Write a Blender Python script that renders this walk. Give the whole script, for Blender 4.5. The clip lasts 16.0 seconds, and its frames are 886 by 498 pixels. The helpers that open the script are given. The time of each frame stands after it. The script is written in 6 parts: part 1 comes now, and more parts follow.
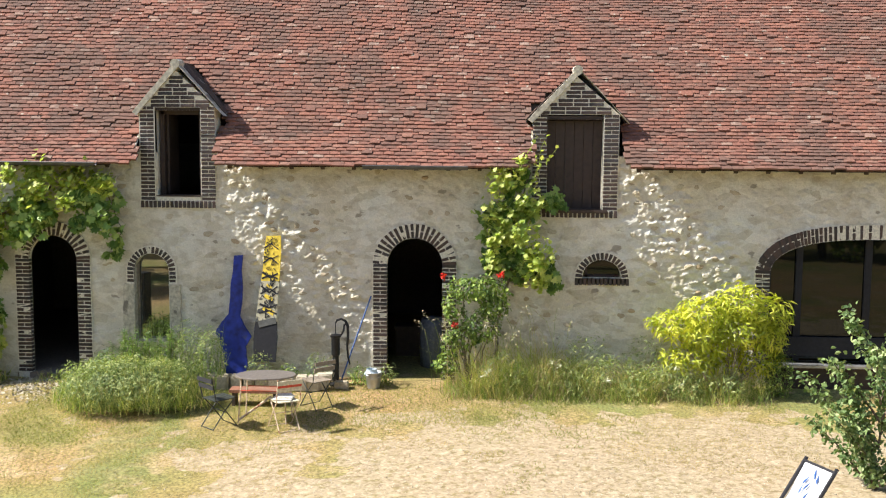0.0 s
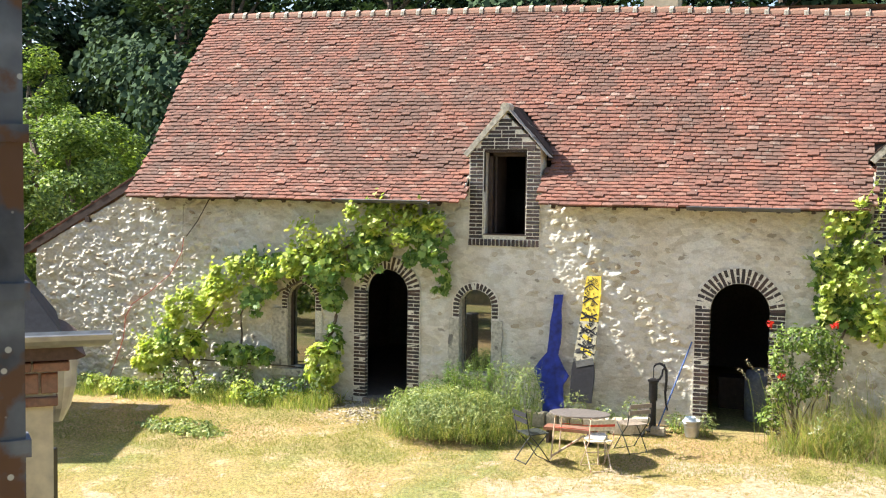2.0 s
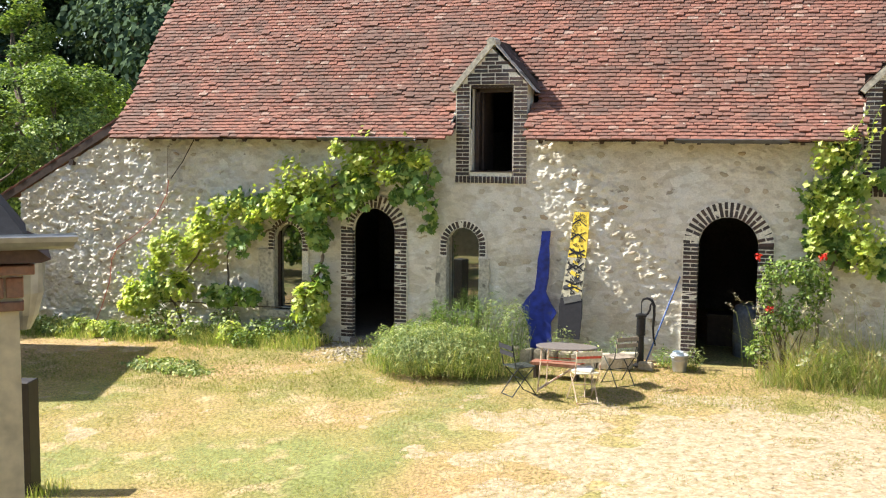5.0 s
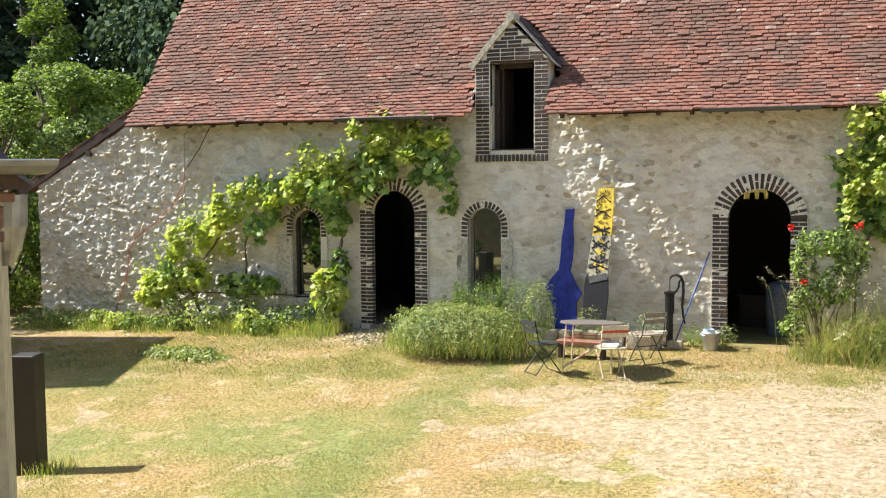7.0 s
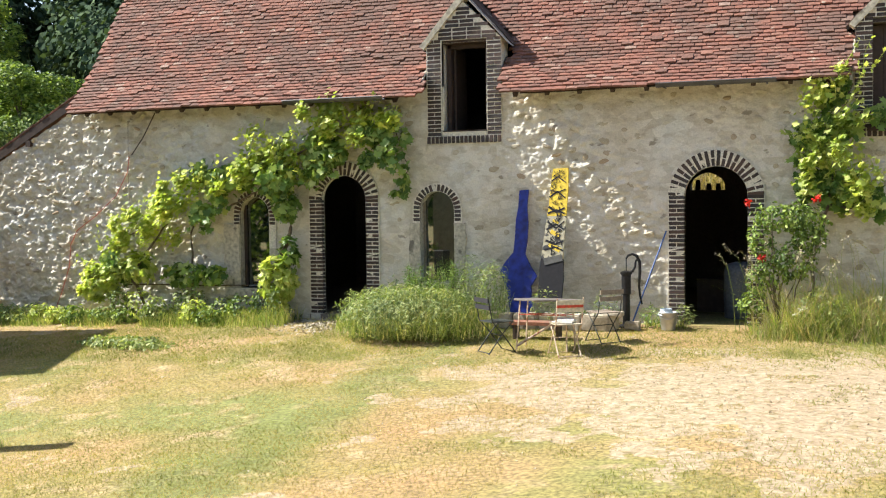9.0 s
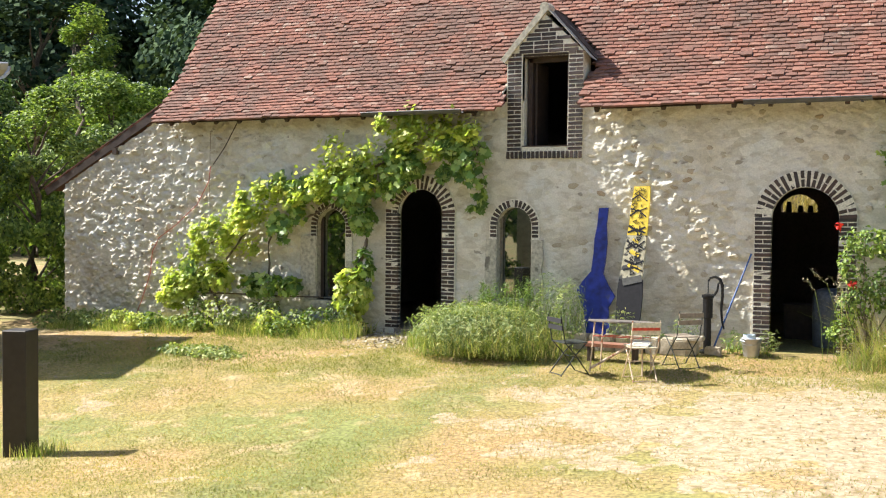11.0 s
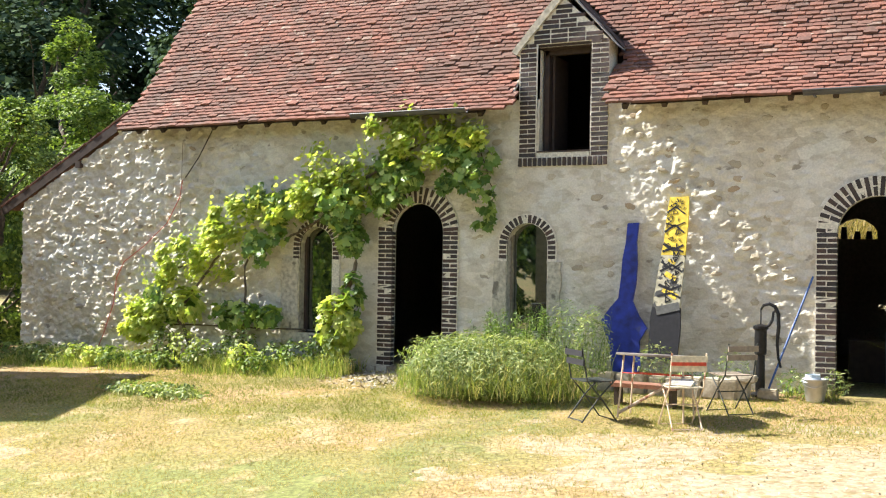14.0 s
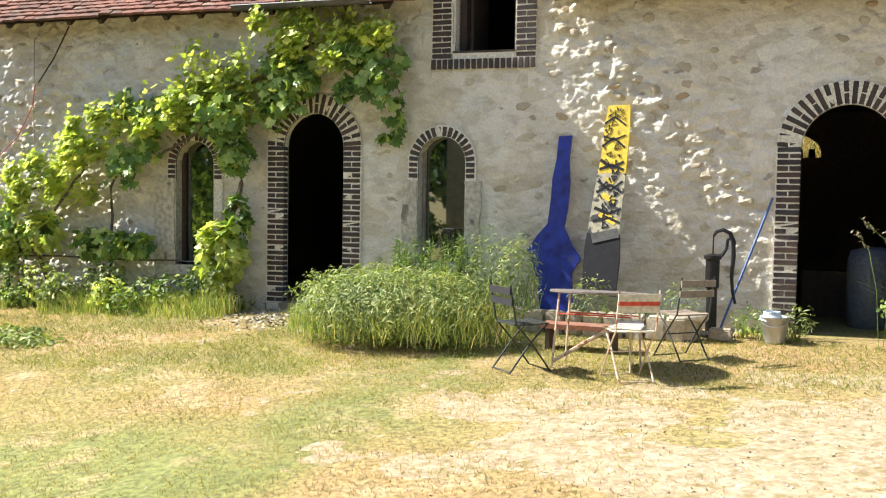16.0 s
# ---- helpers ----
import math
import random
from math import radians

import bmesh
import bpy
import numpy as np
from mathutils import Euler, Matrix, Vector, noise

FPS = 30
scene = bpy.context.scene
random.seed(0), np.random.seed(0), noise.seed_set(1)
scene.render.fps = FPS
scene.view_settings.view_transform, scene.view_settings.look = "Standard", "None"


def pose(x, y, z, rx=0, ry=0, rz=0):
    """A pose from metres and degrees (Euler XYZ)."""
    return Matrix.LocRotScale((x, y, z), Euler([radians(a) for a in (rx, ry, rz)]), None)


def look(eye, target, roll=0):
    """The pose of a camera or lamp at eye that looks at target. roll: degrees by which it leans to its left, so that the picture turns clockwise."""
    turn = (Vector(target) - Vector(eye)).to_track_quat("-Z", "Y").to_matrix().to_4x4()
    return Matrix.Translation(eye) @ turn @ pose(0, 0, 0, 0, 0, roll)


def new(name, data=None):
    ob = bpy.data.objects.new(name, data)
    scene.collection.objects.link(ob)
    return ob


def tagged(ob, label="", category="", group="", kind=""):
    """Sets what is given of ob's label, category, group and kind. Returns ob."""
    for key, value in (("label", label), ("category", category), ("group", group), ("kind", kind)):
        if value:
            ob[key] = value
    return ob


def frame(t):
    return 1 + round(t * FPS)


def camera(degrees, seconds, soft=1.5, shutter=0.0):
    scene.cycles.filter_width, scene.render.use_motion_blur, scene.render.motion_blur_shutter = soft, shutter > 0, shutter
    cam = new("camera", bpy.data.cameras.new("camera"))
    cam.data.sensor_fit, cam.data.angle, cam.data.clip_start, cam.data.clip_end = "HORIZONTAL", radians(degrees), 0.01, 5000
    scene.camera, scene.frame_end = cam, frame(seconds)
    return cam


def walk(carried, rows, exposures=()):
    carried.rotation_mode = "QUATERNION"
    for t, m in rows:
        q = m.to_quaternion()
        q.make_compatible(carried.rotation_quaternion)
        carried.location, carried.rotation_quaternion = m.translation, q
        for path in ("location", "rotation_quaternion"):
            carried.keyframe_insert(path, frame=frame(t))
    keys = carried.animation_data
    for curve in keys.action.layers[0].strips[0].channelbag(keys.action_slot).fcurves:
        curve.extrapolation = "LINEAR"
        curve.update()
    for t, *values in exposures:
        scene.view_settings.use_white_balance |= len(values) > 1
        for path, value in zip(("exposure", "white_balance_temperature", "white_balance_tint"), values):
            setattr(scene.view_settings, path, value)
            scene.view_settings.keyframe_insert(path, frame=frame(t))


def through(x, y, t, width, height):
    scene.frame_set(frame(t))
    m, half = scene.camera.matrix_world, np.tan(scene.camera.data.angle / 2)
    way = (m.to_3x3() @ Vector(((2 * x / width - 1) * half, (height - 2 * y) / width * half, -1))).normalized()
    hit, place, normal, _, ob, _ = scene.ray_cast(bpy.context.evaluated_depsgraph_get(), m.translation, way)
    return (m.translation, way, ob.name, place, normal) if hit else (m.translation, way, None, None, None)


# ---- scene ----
cam = camera(45.64, 16.0, 1.15)
EYES = [
    (0, -1.367, -16.341, 3.941, 3.12, -6.48, -0.44),
    (0.5, -1.273, -16.270, 3.885, 12.00, -5.29, -0.29),
    (1, -1.227, -16.246, 3.626, 17.23, -3.88, -0.91),
    (1.5, -1.193, -16.272, 3.641, 20.60, -3.33, -1.16),
    (2, -1.174, -16.281, 3.644, 21.22, -3.43, -0.83),
    (2.5, -1.174, -16.272, 3.633, 20.71, -3.83, -0.94),
    (3, -1.182, -16.270, 3.637, 21.70, -3.55, -0.72),
    (3.5, -1.183, -16.259, 3.631, 22.28, -3.73, -0.58),
    (4, -1.180, -16.256, 3.599, 20.09, -4.26, -0.89),
    (4.5, -1.172, -16.222, 3.464, 19.60, -3.95, -1.06),
    (5, -1.074, -16.118, 3.232, 20.97, -5.46, -0.49),
    (7.5, -1.070, -15.578, 2.331, 22.61, -3.87, 0.38),
    (8, -1.063, -15.476, 2.013, 20.10, -2.94, 0.22),
    (8.5, -1.087, -15.354, 1.907, 20.09, -3.10, 0.44),
    (11, -1.004, -14.916, 1.893, 25.41, -2.11, -0.56),
    (11.5, -0.992, -14.748, 1.638, 26.18, -1.89, -2.27),
    (12, -1.063, -14.428, 1.495, 26.43, -0.34, -0.55),
    (12.5, -1.209, -14.010, 1.459, 26.56, -1.46, 0.38),
    (13, -1.368, -13.570, 1.438, 28.18, -3.21, -0.50),
    (13.5, -1.544, -13.122, 1.403, 25.71, 0.24, -0.08),
    (14, -1.769, -12.636, 1.451, 26.62, 0.63, -0.95),
    (14.5, -1.995, -12.151, 1.395, 28.24, 2.14, -0.60),
    (15, -2.217, -11.675, 1.392, 30.31, -0.18, -0.22),
    (15.5, -2.431, -11.243, 1.426, 27.15, -2.03, -1.25),
    (16, -2.563, -10.867, 1.407, 21.62, -3.44, -0.94),
]
walk(cam, [(t, pose(x, y, z, 90 + pitch, roll, yaw)) for t, x, y, z, yaw, pitch, roll in EYES],
     ((0.0, 1.01), (1.0, 1.24), (2.0, 1.46), (4.0, 1.42), (5.5, 1.22), (8.5, 1.12), (11.0, 1.26), (12.5, 1.25), (14.5, 1.42), (16.0, 1.27)))

# world, sun, exposure
SUN_WAY = Vector((0.718, 0.090, -0.690)).normalized()
world = bpy.data.worlds.new("sky")
scene.world = world
world.use_nodes = True
wn = world.node_tree
sky = wn.nodes.new("ShaderNodeTexSky")
sky.sky_type, sky.sun_disc = "NISHITA", False
sky.sun_elevation = math.asin(-SUN_WAY.z)
sky.sun_rotation = math.atan2(-SUN_WAY.x, -SUN_WAY.y)
sky.dust_density = 1.5
wn.nodes["Background"].inputs["Strength"].default_value = 0.092
wn.links.new(sky.outputs[0], wn.nodes["Background"].inputs["Color"])
sun = new("sun", bpy.data.lights.new("sun", "SUN"))
sun.data.energy, sun.data.angle, sun.data.color = 5.0, radians(0.5), (1.0, 0.96, 0.88)
sun.matrix_world = look((0, 0, 20), Vector((0, 0, 20)) + SUN_WAY)


# ---- materials ----
def mat(name, rough=0.8, metal=0.0):
    m = bpy.data.materials.new(name)
    m.use_nodes = True
    b = m.node_tree.nodes["Principled BSDF"]
    b.inputs["Roughness"].default_value, b.inputs["Metallic"].default_value = rough, metal
    return m, m.node_tree, b


def noise_tex(nt, scale, detail=4.0, coord="Object", stretch=None, kind="ShaderNodeTexNoise"):
    tc = nt.nodes.new("ShaderNodeTexCoord")
    n = nt.nodes.new(kind)
    n.inputs["Scale"].default_value = scale
    if kind == "ShaderNodeTexNoise":
        n.inputs["Detail"].default_value = detail
    src = tc.outputs[coord]
    if stretch:
        mp = nt.nodes.new("ShaderNodeMapping")
        mp.inputs["Scale"].default_value = stretch
        nt.links.new(src, mp.inputs[0])
        src = mp.outputs[0]
    nt.links.new(src, n.inputs["Vector"])
    return n


def ramp(nt, src, stops):
    r = nt.nodes.new("ShaderNodeValToRGB")
    e = r.color_ramp.elements
    while len(e) < len(stops):
        e.new(0.5)
    for el, (p, c) in zip(e, stops):
        el.position, el.color = p, (*c, 1)
    nt.links.new(src, r.inputs[0])
    return r.outputs[0]


def mix(nt, a, b, fac, mode="MIX"):
    m = nt.nodes.new("ShaderNodeMix")
    m.data_type, m.blend_type = "RGBA", mode
    for val, key in ((fac, 0), (a, 6), (b, 7)):
        if isinstance(val, (int, float)):
            m.inputs[key].default_value = val
        elif isinstance(val, tuple):
            m.inputs[key].default_value = (*val, 1)
        else:
            nt.links.new(val, m.inputs[key])
    return m.outputs[2]


def bump(nt, b, src, strength=0.3, dist=0.01):
    bp = nt.nodes.new("ShaderNodeBump")
    bp.inputs["Strength"].default_value, bp.inputs["Distance"].default_value = strength, dist
    nt.links.new(src, bp.inputs["Height"])
    nt.links.new(bp.outputs[0], b.inputs["Normal"])


def chance(nt):
    """A value that differs from piece to piece, joined or single."""
    a, b, m = nt.nodes.new("ShaderNodeObjectInfo"), nt.nodes.new("ShaderNodeNewGeometry"), nt.nodes.new("ShaderNodeMath")
    nt.links.new(a.outputs["Random"], m.inputs[0])
    nt.links.new(b.outputs["Random Per Island"], m.inputs[1])
    f = nt.nodes.new("ShaderNodeMath")
    f.operation = "FRACT"
    nt.links.new(m.outputs[0], f.inputs[0])
    return f.outputs[0]


def pieces_mat(name, stops, rough=0.85, grain=60, big=1.2, dirt=(0.1, 0.09, 0.08), dirt_amount=0.35, strength=0.3, pale=None):
    """Colour by piece, with grain and larger stains."""
    m, nt, b = mat(name, rough)
    c = ramp(nt, chance(nt), stops)
    g = noise_tex(nt, grain, 5)
    c = mix(nt, c, ramp(nt, g.outputs[0], [(0.3, (0.62, 0.62, 0.62)), (0.7, (1.25, 1.25, 1.25))]), 0.8, "MULTIPLY")
    s = noise_tex(nt, big, 6)
    if pale:
        l = noise_tex(nt, 9, 6)
        c = mix(nt, c, pale, ramp(nt, l.outputs[0], [(0.66, (0, 0, 0)), (0.70, (0.8, 0.8, 0.8))]))
    c = mix(nt, c, dirt, mix(nt, (0, 0, 0), (dirt_amount,) * 3, ramp(nt, s.outputs[0], [(0.45, (0, 0, 0)), (0.62, (1, 1, 1))])))
    nt.links.new(c, b.inputs["Base Color"])
    bump(nt, b, g.outputs[0], strength, 0.004)
    return m


def plain_mat(name, colour, rough=0.6, metal=0.0, grain=25, vary=0.25, strength=0.15, spots=None, spot_scale=8, spot_from=0.6):
    m, nt, b = mat(name, rough, metal)
    g = noise_tex(nt, grain, 6)
    lo, hi = tuple(v * (1 - vary) for v in colour), tuple(min(1, v * (1 + vary)) for v in colour)
    c = ramp(nt, g.outputs[0], [(0.3, lo), (0.7, hi)])
    if spots:
        s = noise_tex(nt, spot_scale, 6)
        c = mix(nt, c, spots, ramp(nt, s.outputs[0], [(spot_from, (0, 0, 0)), (spot_from + 0.06, (1, 1, 1))]))
    nt.links.new(c, b.inputs["Base Color"])
    bump(nt, b, g.outputs[0], strength, 0.004)
    return m


def leaf_mat(name, stops, rough=0.5, through=0.35, gloss=0.35):
    m, nt, b = mat(name, rough)
    b.inputs["Specular IOR Level"].default_value = gloss
    c = ramp(nt, chance(nt), stops)
    big = noise_tex(nt, 1.3, 3)
    c = mix(nt, c, ramp(nt, big.outputs[0], [(0.35, (0.7, 0.75, 0.7)), (0.65, (1.2, 1.15, 1.1))]), 1.0, "MULTIPLY")
    nt.links.new(c, b.inputs["Base Color"])
    t = nt.nodes.new("ShaderNodeBsdfTranslucent")
    nt.links.new(mix(nt, c, (0.95, 1.0, 0.45), 1.0, "MULTIPLY"), t.inputs[0])
    mx = nt.nodes.new("ShaderNodeMixShader")
    mx.inputs[0].default_value = through
    nt.links.new(b.outputs[0], mx.inputs[1])
    nt.links.new(t.outputs[0], mx.inputs[2])
    nt.links.new(mx.outputs[0], nt.nodes["Material Output"].inputs["Surface"])
    return m


def wall_mat():
    m, nt, b = mat("lime_render_over_rubble", 0.95)
    a = noise_tex(nt, 1.1, 5)
    c = ramp(nt, a.outputs[0], [(0.3, (0.66, 0.60, 0.49)), (0.5, (0.74, 0.70, 0.63)), (0.68, (0.70, 0.70, 0.67))])
    st = noise_tex(nt, 4.2, 5, stretch=(1, 1, 1.9))
    c = mix(nt, c, (0.42, 0.35, 0.25), mix(nt, (0, 0, 0), (0.36,) * 3, ramp(nt, st.outputs[0], [(0.52, (0, 0, 0)), (0.62, (1, 1, 1))])))
    st2 = noise_tex(nt, 2.7, 6, stretch=(1, 1, 1.5))
    c = mix(nt, c, (0.66, 0.63, 0.55), mix(nt, (0, 0, 0), (0.6,) * 3, ramp(nt, st2.outputs[0], [(0.55, (0, 0, 0)), (0.6, (1, 1, 1))])))
    v = noise_tex(nt, 5.0, stretch=(1, 1, 1.7), kind="ShaderNodeTexVoronoi")
    c = mix(nt, c, ramp(nt, v.outputs["Color"], [(0.0, (0.74, 0.69, 0.58)), (0.5, (0.98, 0.97, 0.95)), (1.0, (1.12, 1.1, 1.06))]), 0.75, "MULTIPLY")
    dk = noise_tex(nt, 3.3, 8, stretch=(1, 1, 1.8))
    c = mix(nt, c, (0.22, 0.18, 0.14), ramp(nt, dk.outputs[0], [(0.645, (0, 0, 0)), (0.68, (0.7, 0.7, 0.7))]))
    f = noise_tex(nt, 45, 6)
    c = mix(nt, c, ramp(nt, f.outputs[0], [(0.3, (0.82, 0.82, 0.82)), (0.7, (1.12, 1.12, 1.12))]), 0.7, "MULTIPLY")
    nt.links.new(c, b.inputs["Base Color"])
    crust = noise_tex(nt, 11, 9, stretch=(1, 1, 1.3))
    coarse = nt.nodes.new("ShaderNodeBump")
    coarse.inputs["Strength"].default_value, coarse.inputs["Distance"].default_value = 0.55, 0.05
    nt.links.new(crust.outputs[0], coarse.inputs["Height"])
    fine = nt.nodes.new("ShaderNodeBump")
    fine.inputs["Strength"].default_value, fine.inputs["Distance"].default_value = 0.5, 0.006
    nt.links.new(f.outputs[0], fine.inputs["Height"])
    nt.links.new(coarse.outputs[0], fine.inputs["Normal"])
    nt.links.new(fine.outputs[0], b.inputs["Normal"])
    return m


def ground_mat():
    m, nt, b = mat("dry_lawn_and_gravel", 1.0)
    tc = nt.nodes.new("ShaderNodeTexCoord")
    a = noise_tex(nt, 0.42, 6)
    green = ramp(nt, a.outputs[0], [(0.34, (0.33, 0.215, 0.107)), (0.44, (0.295, 0.212, 0.097)), (0.53, (0.24, 0.20, 0.073)), (0.66, (0.175, 0.19, 0.06))])
    spot = noise_tex(nt, 2.2, 7)
    green = mix(nt, green, (0.38, 0.285, 0.17), ramp(nt, spot.outputs[0], [(0.54, (0, 0, 0)), (0.66, (0.75, 0.75, 0.75))]))
    # a greener strip running out from the barn
    sep, wob = nt.nodes.new("ShaderNodeSeparateXYZ"), noise_tex(nt, 1.1, 6)
    nt.links.new(tc.outputs["Object"], sep.inputs[0])
    off = nt.nodes.new("ShaderNodeMath")
    off.operation = "MULTIPLY_ADD"
    nt.links.new(wob.outputs[0], off.inputs[0])
    off.inputs[1].default_value = 2.2
    nt.links.new(sep.outputs[0], off.inputs[2])
    mid = nt.nodes.new("ShaderNodeMath")
    mid.operation = "ADD"
    mid.inputs[1].default_value = 5.85 - 1.1
    nt.links.new(off.outputs[0], mid.inputs[0])
    dist = nt.nodes.new("ShaderNodeMath")
    dist.operation = "ABSOLUTE"
    nt.links.new(mid.outputs[0], dist.inputs[0])
    green = mix(nt, green, (0.15, 0.17, 0.05), ramp(nt, dist.outputs[0], [(0.10, (0.85, 0.85, 0.85)), (0.65, (0, 0, 0))]))
    f = noise_tex(nt, 26, 8, stretch=(1, 0.8, 1))
    c = mix(nt, green, ramp(nt, f.outputs[0], [(0.3, (0.45, 0.45, 0.4)), (0.7, (1.6, 1.55, 1.45))]), 0.9, "MULTIPLY")
    e = nt.nodes.new("ShaderNodeTexCoord")
    mp = nt.nodes.new("ShaderNodeMapping")
    mp.vector_type = "POINT"
    mp.inputs["Location"].default_value = (-0.20, 1.15, 0)
    mp.inputs["Rotation"].default_value = (0, 0, radians(4))
    mp.inputs["Scale"].default_value = (0.135, 0.25, 0.3)
    nt.links.new(e.outputs["Object"], mp.inputs[0])
    gr = nt.nodes.new("ShaderNodeTexGradient")
    gr.gradient_type = "SPHERICAL"
    nt.links.new(mp.outputs[0], gr.inputs[0])
    edge = noise_tex(nt, 1.3, 8)
    ad = nt.nodes.new("ShaderNodeMath")
    ad.operation = "MULTIPLY_ADD"
    nt.links.new(edge.outputs[0], ad.inputs[0])
    ad.inputs[1].default_value = 1.5
    nt.links.new(gr.outputs[1], ad.inputs[2])
    gm = ramp(nt, ad.outputs[0], [(0.98, (0, 0, 0)), (1.34, (0.9, 0.9, 0.9))])
    pe = noise_tex(nt, 30, 4, kind="ShaderNodeTexVoronoi")
    grav = ramp(nt, pe.outputs["Color"], [(0.0, (0.24, 0.18, 0.12)), (0.5, (0.34, 0.275, 0.185)), (1.0, (0.46, 0.38, 0.275))])
    patchy = noise_tex(nt, 9, 10)
    grav = mix(nt, grav, ramp(nt, patchy.outputs[0], [(0.36, (0.72, 0.70, 0.50)), (0.45, (0.95, 0.92, 0.86)), (0.66, (1.2, 1.18, 1.16))]), 1.0, "MULTIPLY")
    c = mix(nt, c, grav, gm)
    nt.links.new(c, b.inputs["Base Color"])
    bump(nt, b, f.outputs[0], 0.5, 0.012)
    return m


WALL = wall_mat()
GROUND = ground_mat()
BRICK = pieces_mat("dark_glazed_brick", [(0.0, (0.022, 0.015, 0.018)), (0.4, (0.042, 0.026, 0.028)), (0.8, (0.085, 0.045, 0.038)), (1.0, (0.035, 0.033, 0.045))], 0.75, 40, 3, (0.13, 0.11, 0.09), 0.25)
# dormer cheek brick, its colour darkened to stand for the side's shade
SHADEBRICK = plain_mat("shade_dark_brickwork", (0.045, 0.03, 0.028), 0.9, grain=20, vary=0.5)
# dormer roof tile: dark base colour carries the slope's shade, pale spots are lichen
SHADETILE = pieces_mat("shade_dark_lichened_tile", [(0.0, (0.05, 0.035, 0.03)), (0.6, (0.08, 0.05, 0.04)), (1.0, (0.12, 0.08, 0.065))], 0.95, 30, 3, (0.06, 0.055, 0.03), 0.5, pale=(0.5, 0.47, 0.40))
RED = pieces_mat("red_brick", [(0.0, (0.22, 0.09, 0.05)), (1.0, (0.30, 0.13, 0.08))], 0.85, 40, 3, (0.3, 0.27, 0.22), 0.3)
MORTAR = plain_mat("pale_mortar", (0.70, 0.66, 0.57), 0.95, grain=40)
TILE = pieces_mat("old_clay_tile", [(0.0, (0.145, 0.074, 0.057)), (0.15, (0.175, 0.083, 0.061)), (0.45, (0.212, 0.090, 0.065)), (0.8, (0.25, 0.105, 0.072)), (0.95, (0.24, 0.125, 0.092)), (1.0, (0.30, 0.20, 0.16))], 0.95, 30, 1.6, (0.11, 0.07, 0.055), 0.65, pale=(0.42, 0.36, 0.29))
UNDER = plain_mat("roof_battens", (0.10, 0.07, 0.05), 0.95)
CEMENT = plain_mat("weathered_cement", (0.50, 0.46, 0.38), 0.95, grain=18, vary=0.35, spots=(0.2, 0.18, 0.15), spot_scale=5)
SLATE = pieces_mat("dark_slate", [(0.0, (0.02, 0.02, 0.025)), (1.0, (0.045, 0.045, 0.05))], 0.8, 30, 3, (0.12, 0.11, 0.1), 0.25)
DARKWOOD = plain_mat("dark_brown_wood", (0.055, 0.035, 0.028), 0.7, grain=14)
BLACKWOOD = plain_mat("tarred_timber", (0.018, 0.014, 0.013), 0.6, grain=14)
OLDWOOD = plain_mat("silvery_old_wood", (0.27, 0.22, 0.17), 0.8, grain=20)
ZINC = plain_mat("dull_zinc", (0.38, 0.38, 0.38), 0.45, 0.7, grain=8)
GREYMETAL = plain_mat("dull_zinc_grey", (0.10, 0.10, 0.11), 0.5, 0.4, grain=8)
IRON = plain_mat("black_cast_iron", (0.025, 0.024, 0.026), 0.45, 0.6)
BLUE = plain_mat("ultramarine_paint", (0.012, 0.03, 0.27), 0.5, grain=10, vary=0.5, spots=(0.03, 0.04, 0.12), spot_scale=4, spot_from=0.62)
BLUEPOLE = plain_mat("faded_blue_paint", (0.05, 0.12, 0.36), 0.5)
YELLOW = plain_mat("yellow_paint", (0.80, 0.58, 0.06), 0.6)
CREAM = plain_mat("cream_paint", (0.62, 0.56, 0.42), 0.7)
SMUDGED = plain_mat("smudged_cream_paint", (0.50, 0.46, 0.33), 0.7, grain=9, vary=0.4, spots=(0.06, 0.06, 0.06), spot_scale=9, spot_from=0.53)
WHITE = plain_mat("white_paint", (0.78, 0.75, 0.68), 0.6)
REDPAINT = plain_mat("red_paint", (0.55, 0.06, 0.03), 0.5)
BLACK = plain_mat("black_paint", (0.015, 0.015, 0.020), 0.85)
DARKGREEN = plain_mat("dark_green_paint", (0.03, 0.035, 0.03), 0.6)
# one even grey-brown for the walls and reveals inside the barn
DARKROOM = plain_mat("grey_brown_plaster", (0.24, 0.21, 0.19), 0.95)
EARTH = plain_mat("dark_earth", (0.24, 0.19, 0.15), 1.0)
STONE = pieces_mat("pale_rubble_stone", [(0.0, (0.36, 0.30, 0.21)), (1.0, (0.58, 0.52, 0.41))], 0.95, 30, 3, (0.2, 0.17, 0.13), 0.3)
BARK = plain_mat("bark", (0.13, 0.10, 0.075), 0.95, grain=18, vary=0.5, strength=0.6)
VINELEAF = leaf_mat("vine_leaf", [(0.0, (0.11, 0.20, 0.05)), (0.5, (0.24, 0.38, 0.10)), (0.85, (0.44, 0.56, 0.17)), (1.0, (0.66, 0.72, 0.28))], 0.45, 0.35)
# paler young leaf, its tone also brightened to stand for sunlight
VINEPALE = leaf_mat("sunlit_young_vine_leaf", [(0.0, (0.36, 0.48, 0.11)), (0.5, (0.62, 0.70, 0.20)), (1.0, (0.82, 0.82, 0.34))], 0.45, 0.5)
DARKLEAF = leaf_mat("dark_leaf", [(0.0, (0.055, 0.10, 0.048)), (1.0, (0.18, 0.27, 0.11))], 0.6, 0.3)
TREELEAF = leaf_mat("tree_leaf", [(0.0, (0.07, 0.12, 0.035)), (0.5, (0.19, 0.29, 0.075)), (1.0, (0.42, 0.52, 0.14))], 0.6, 0.35)
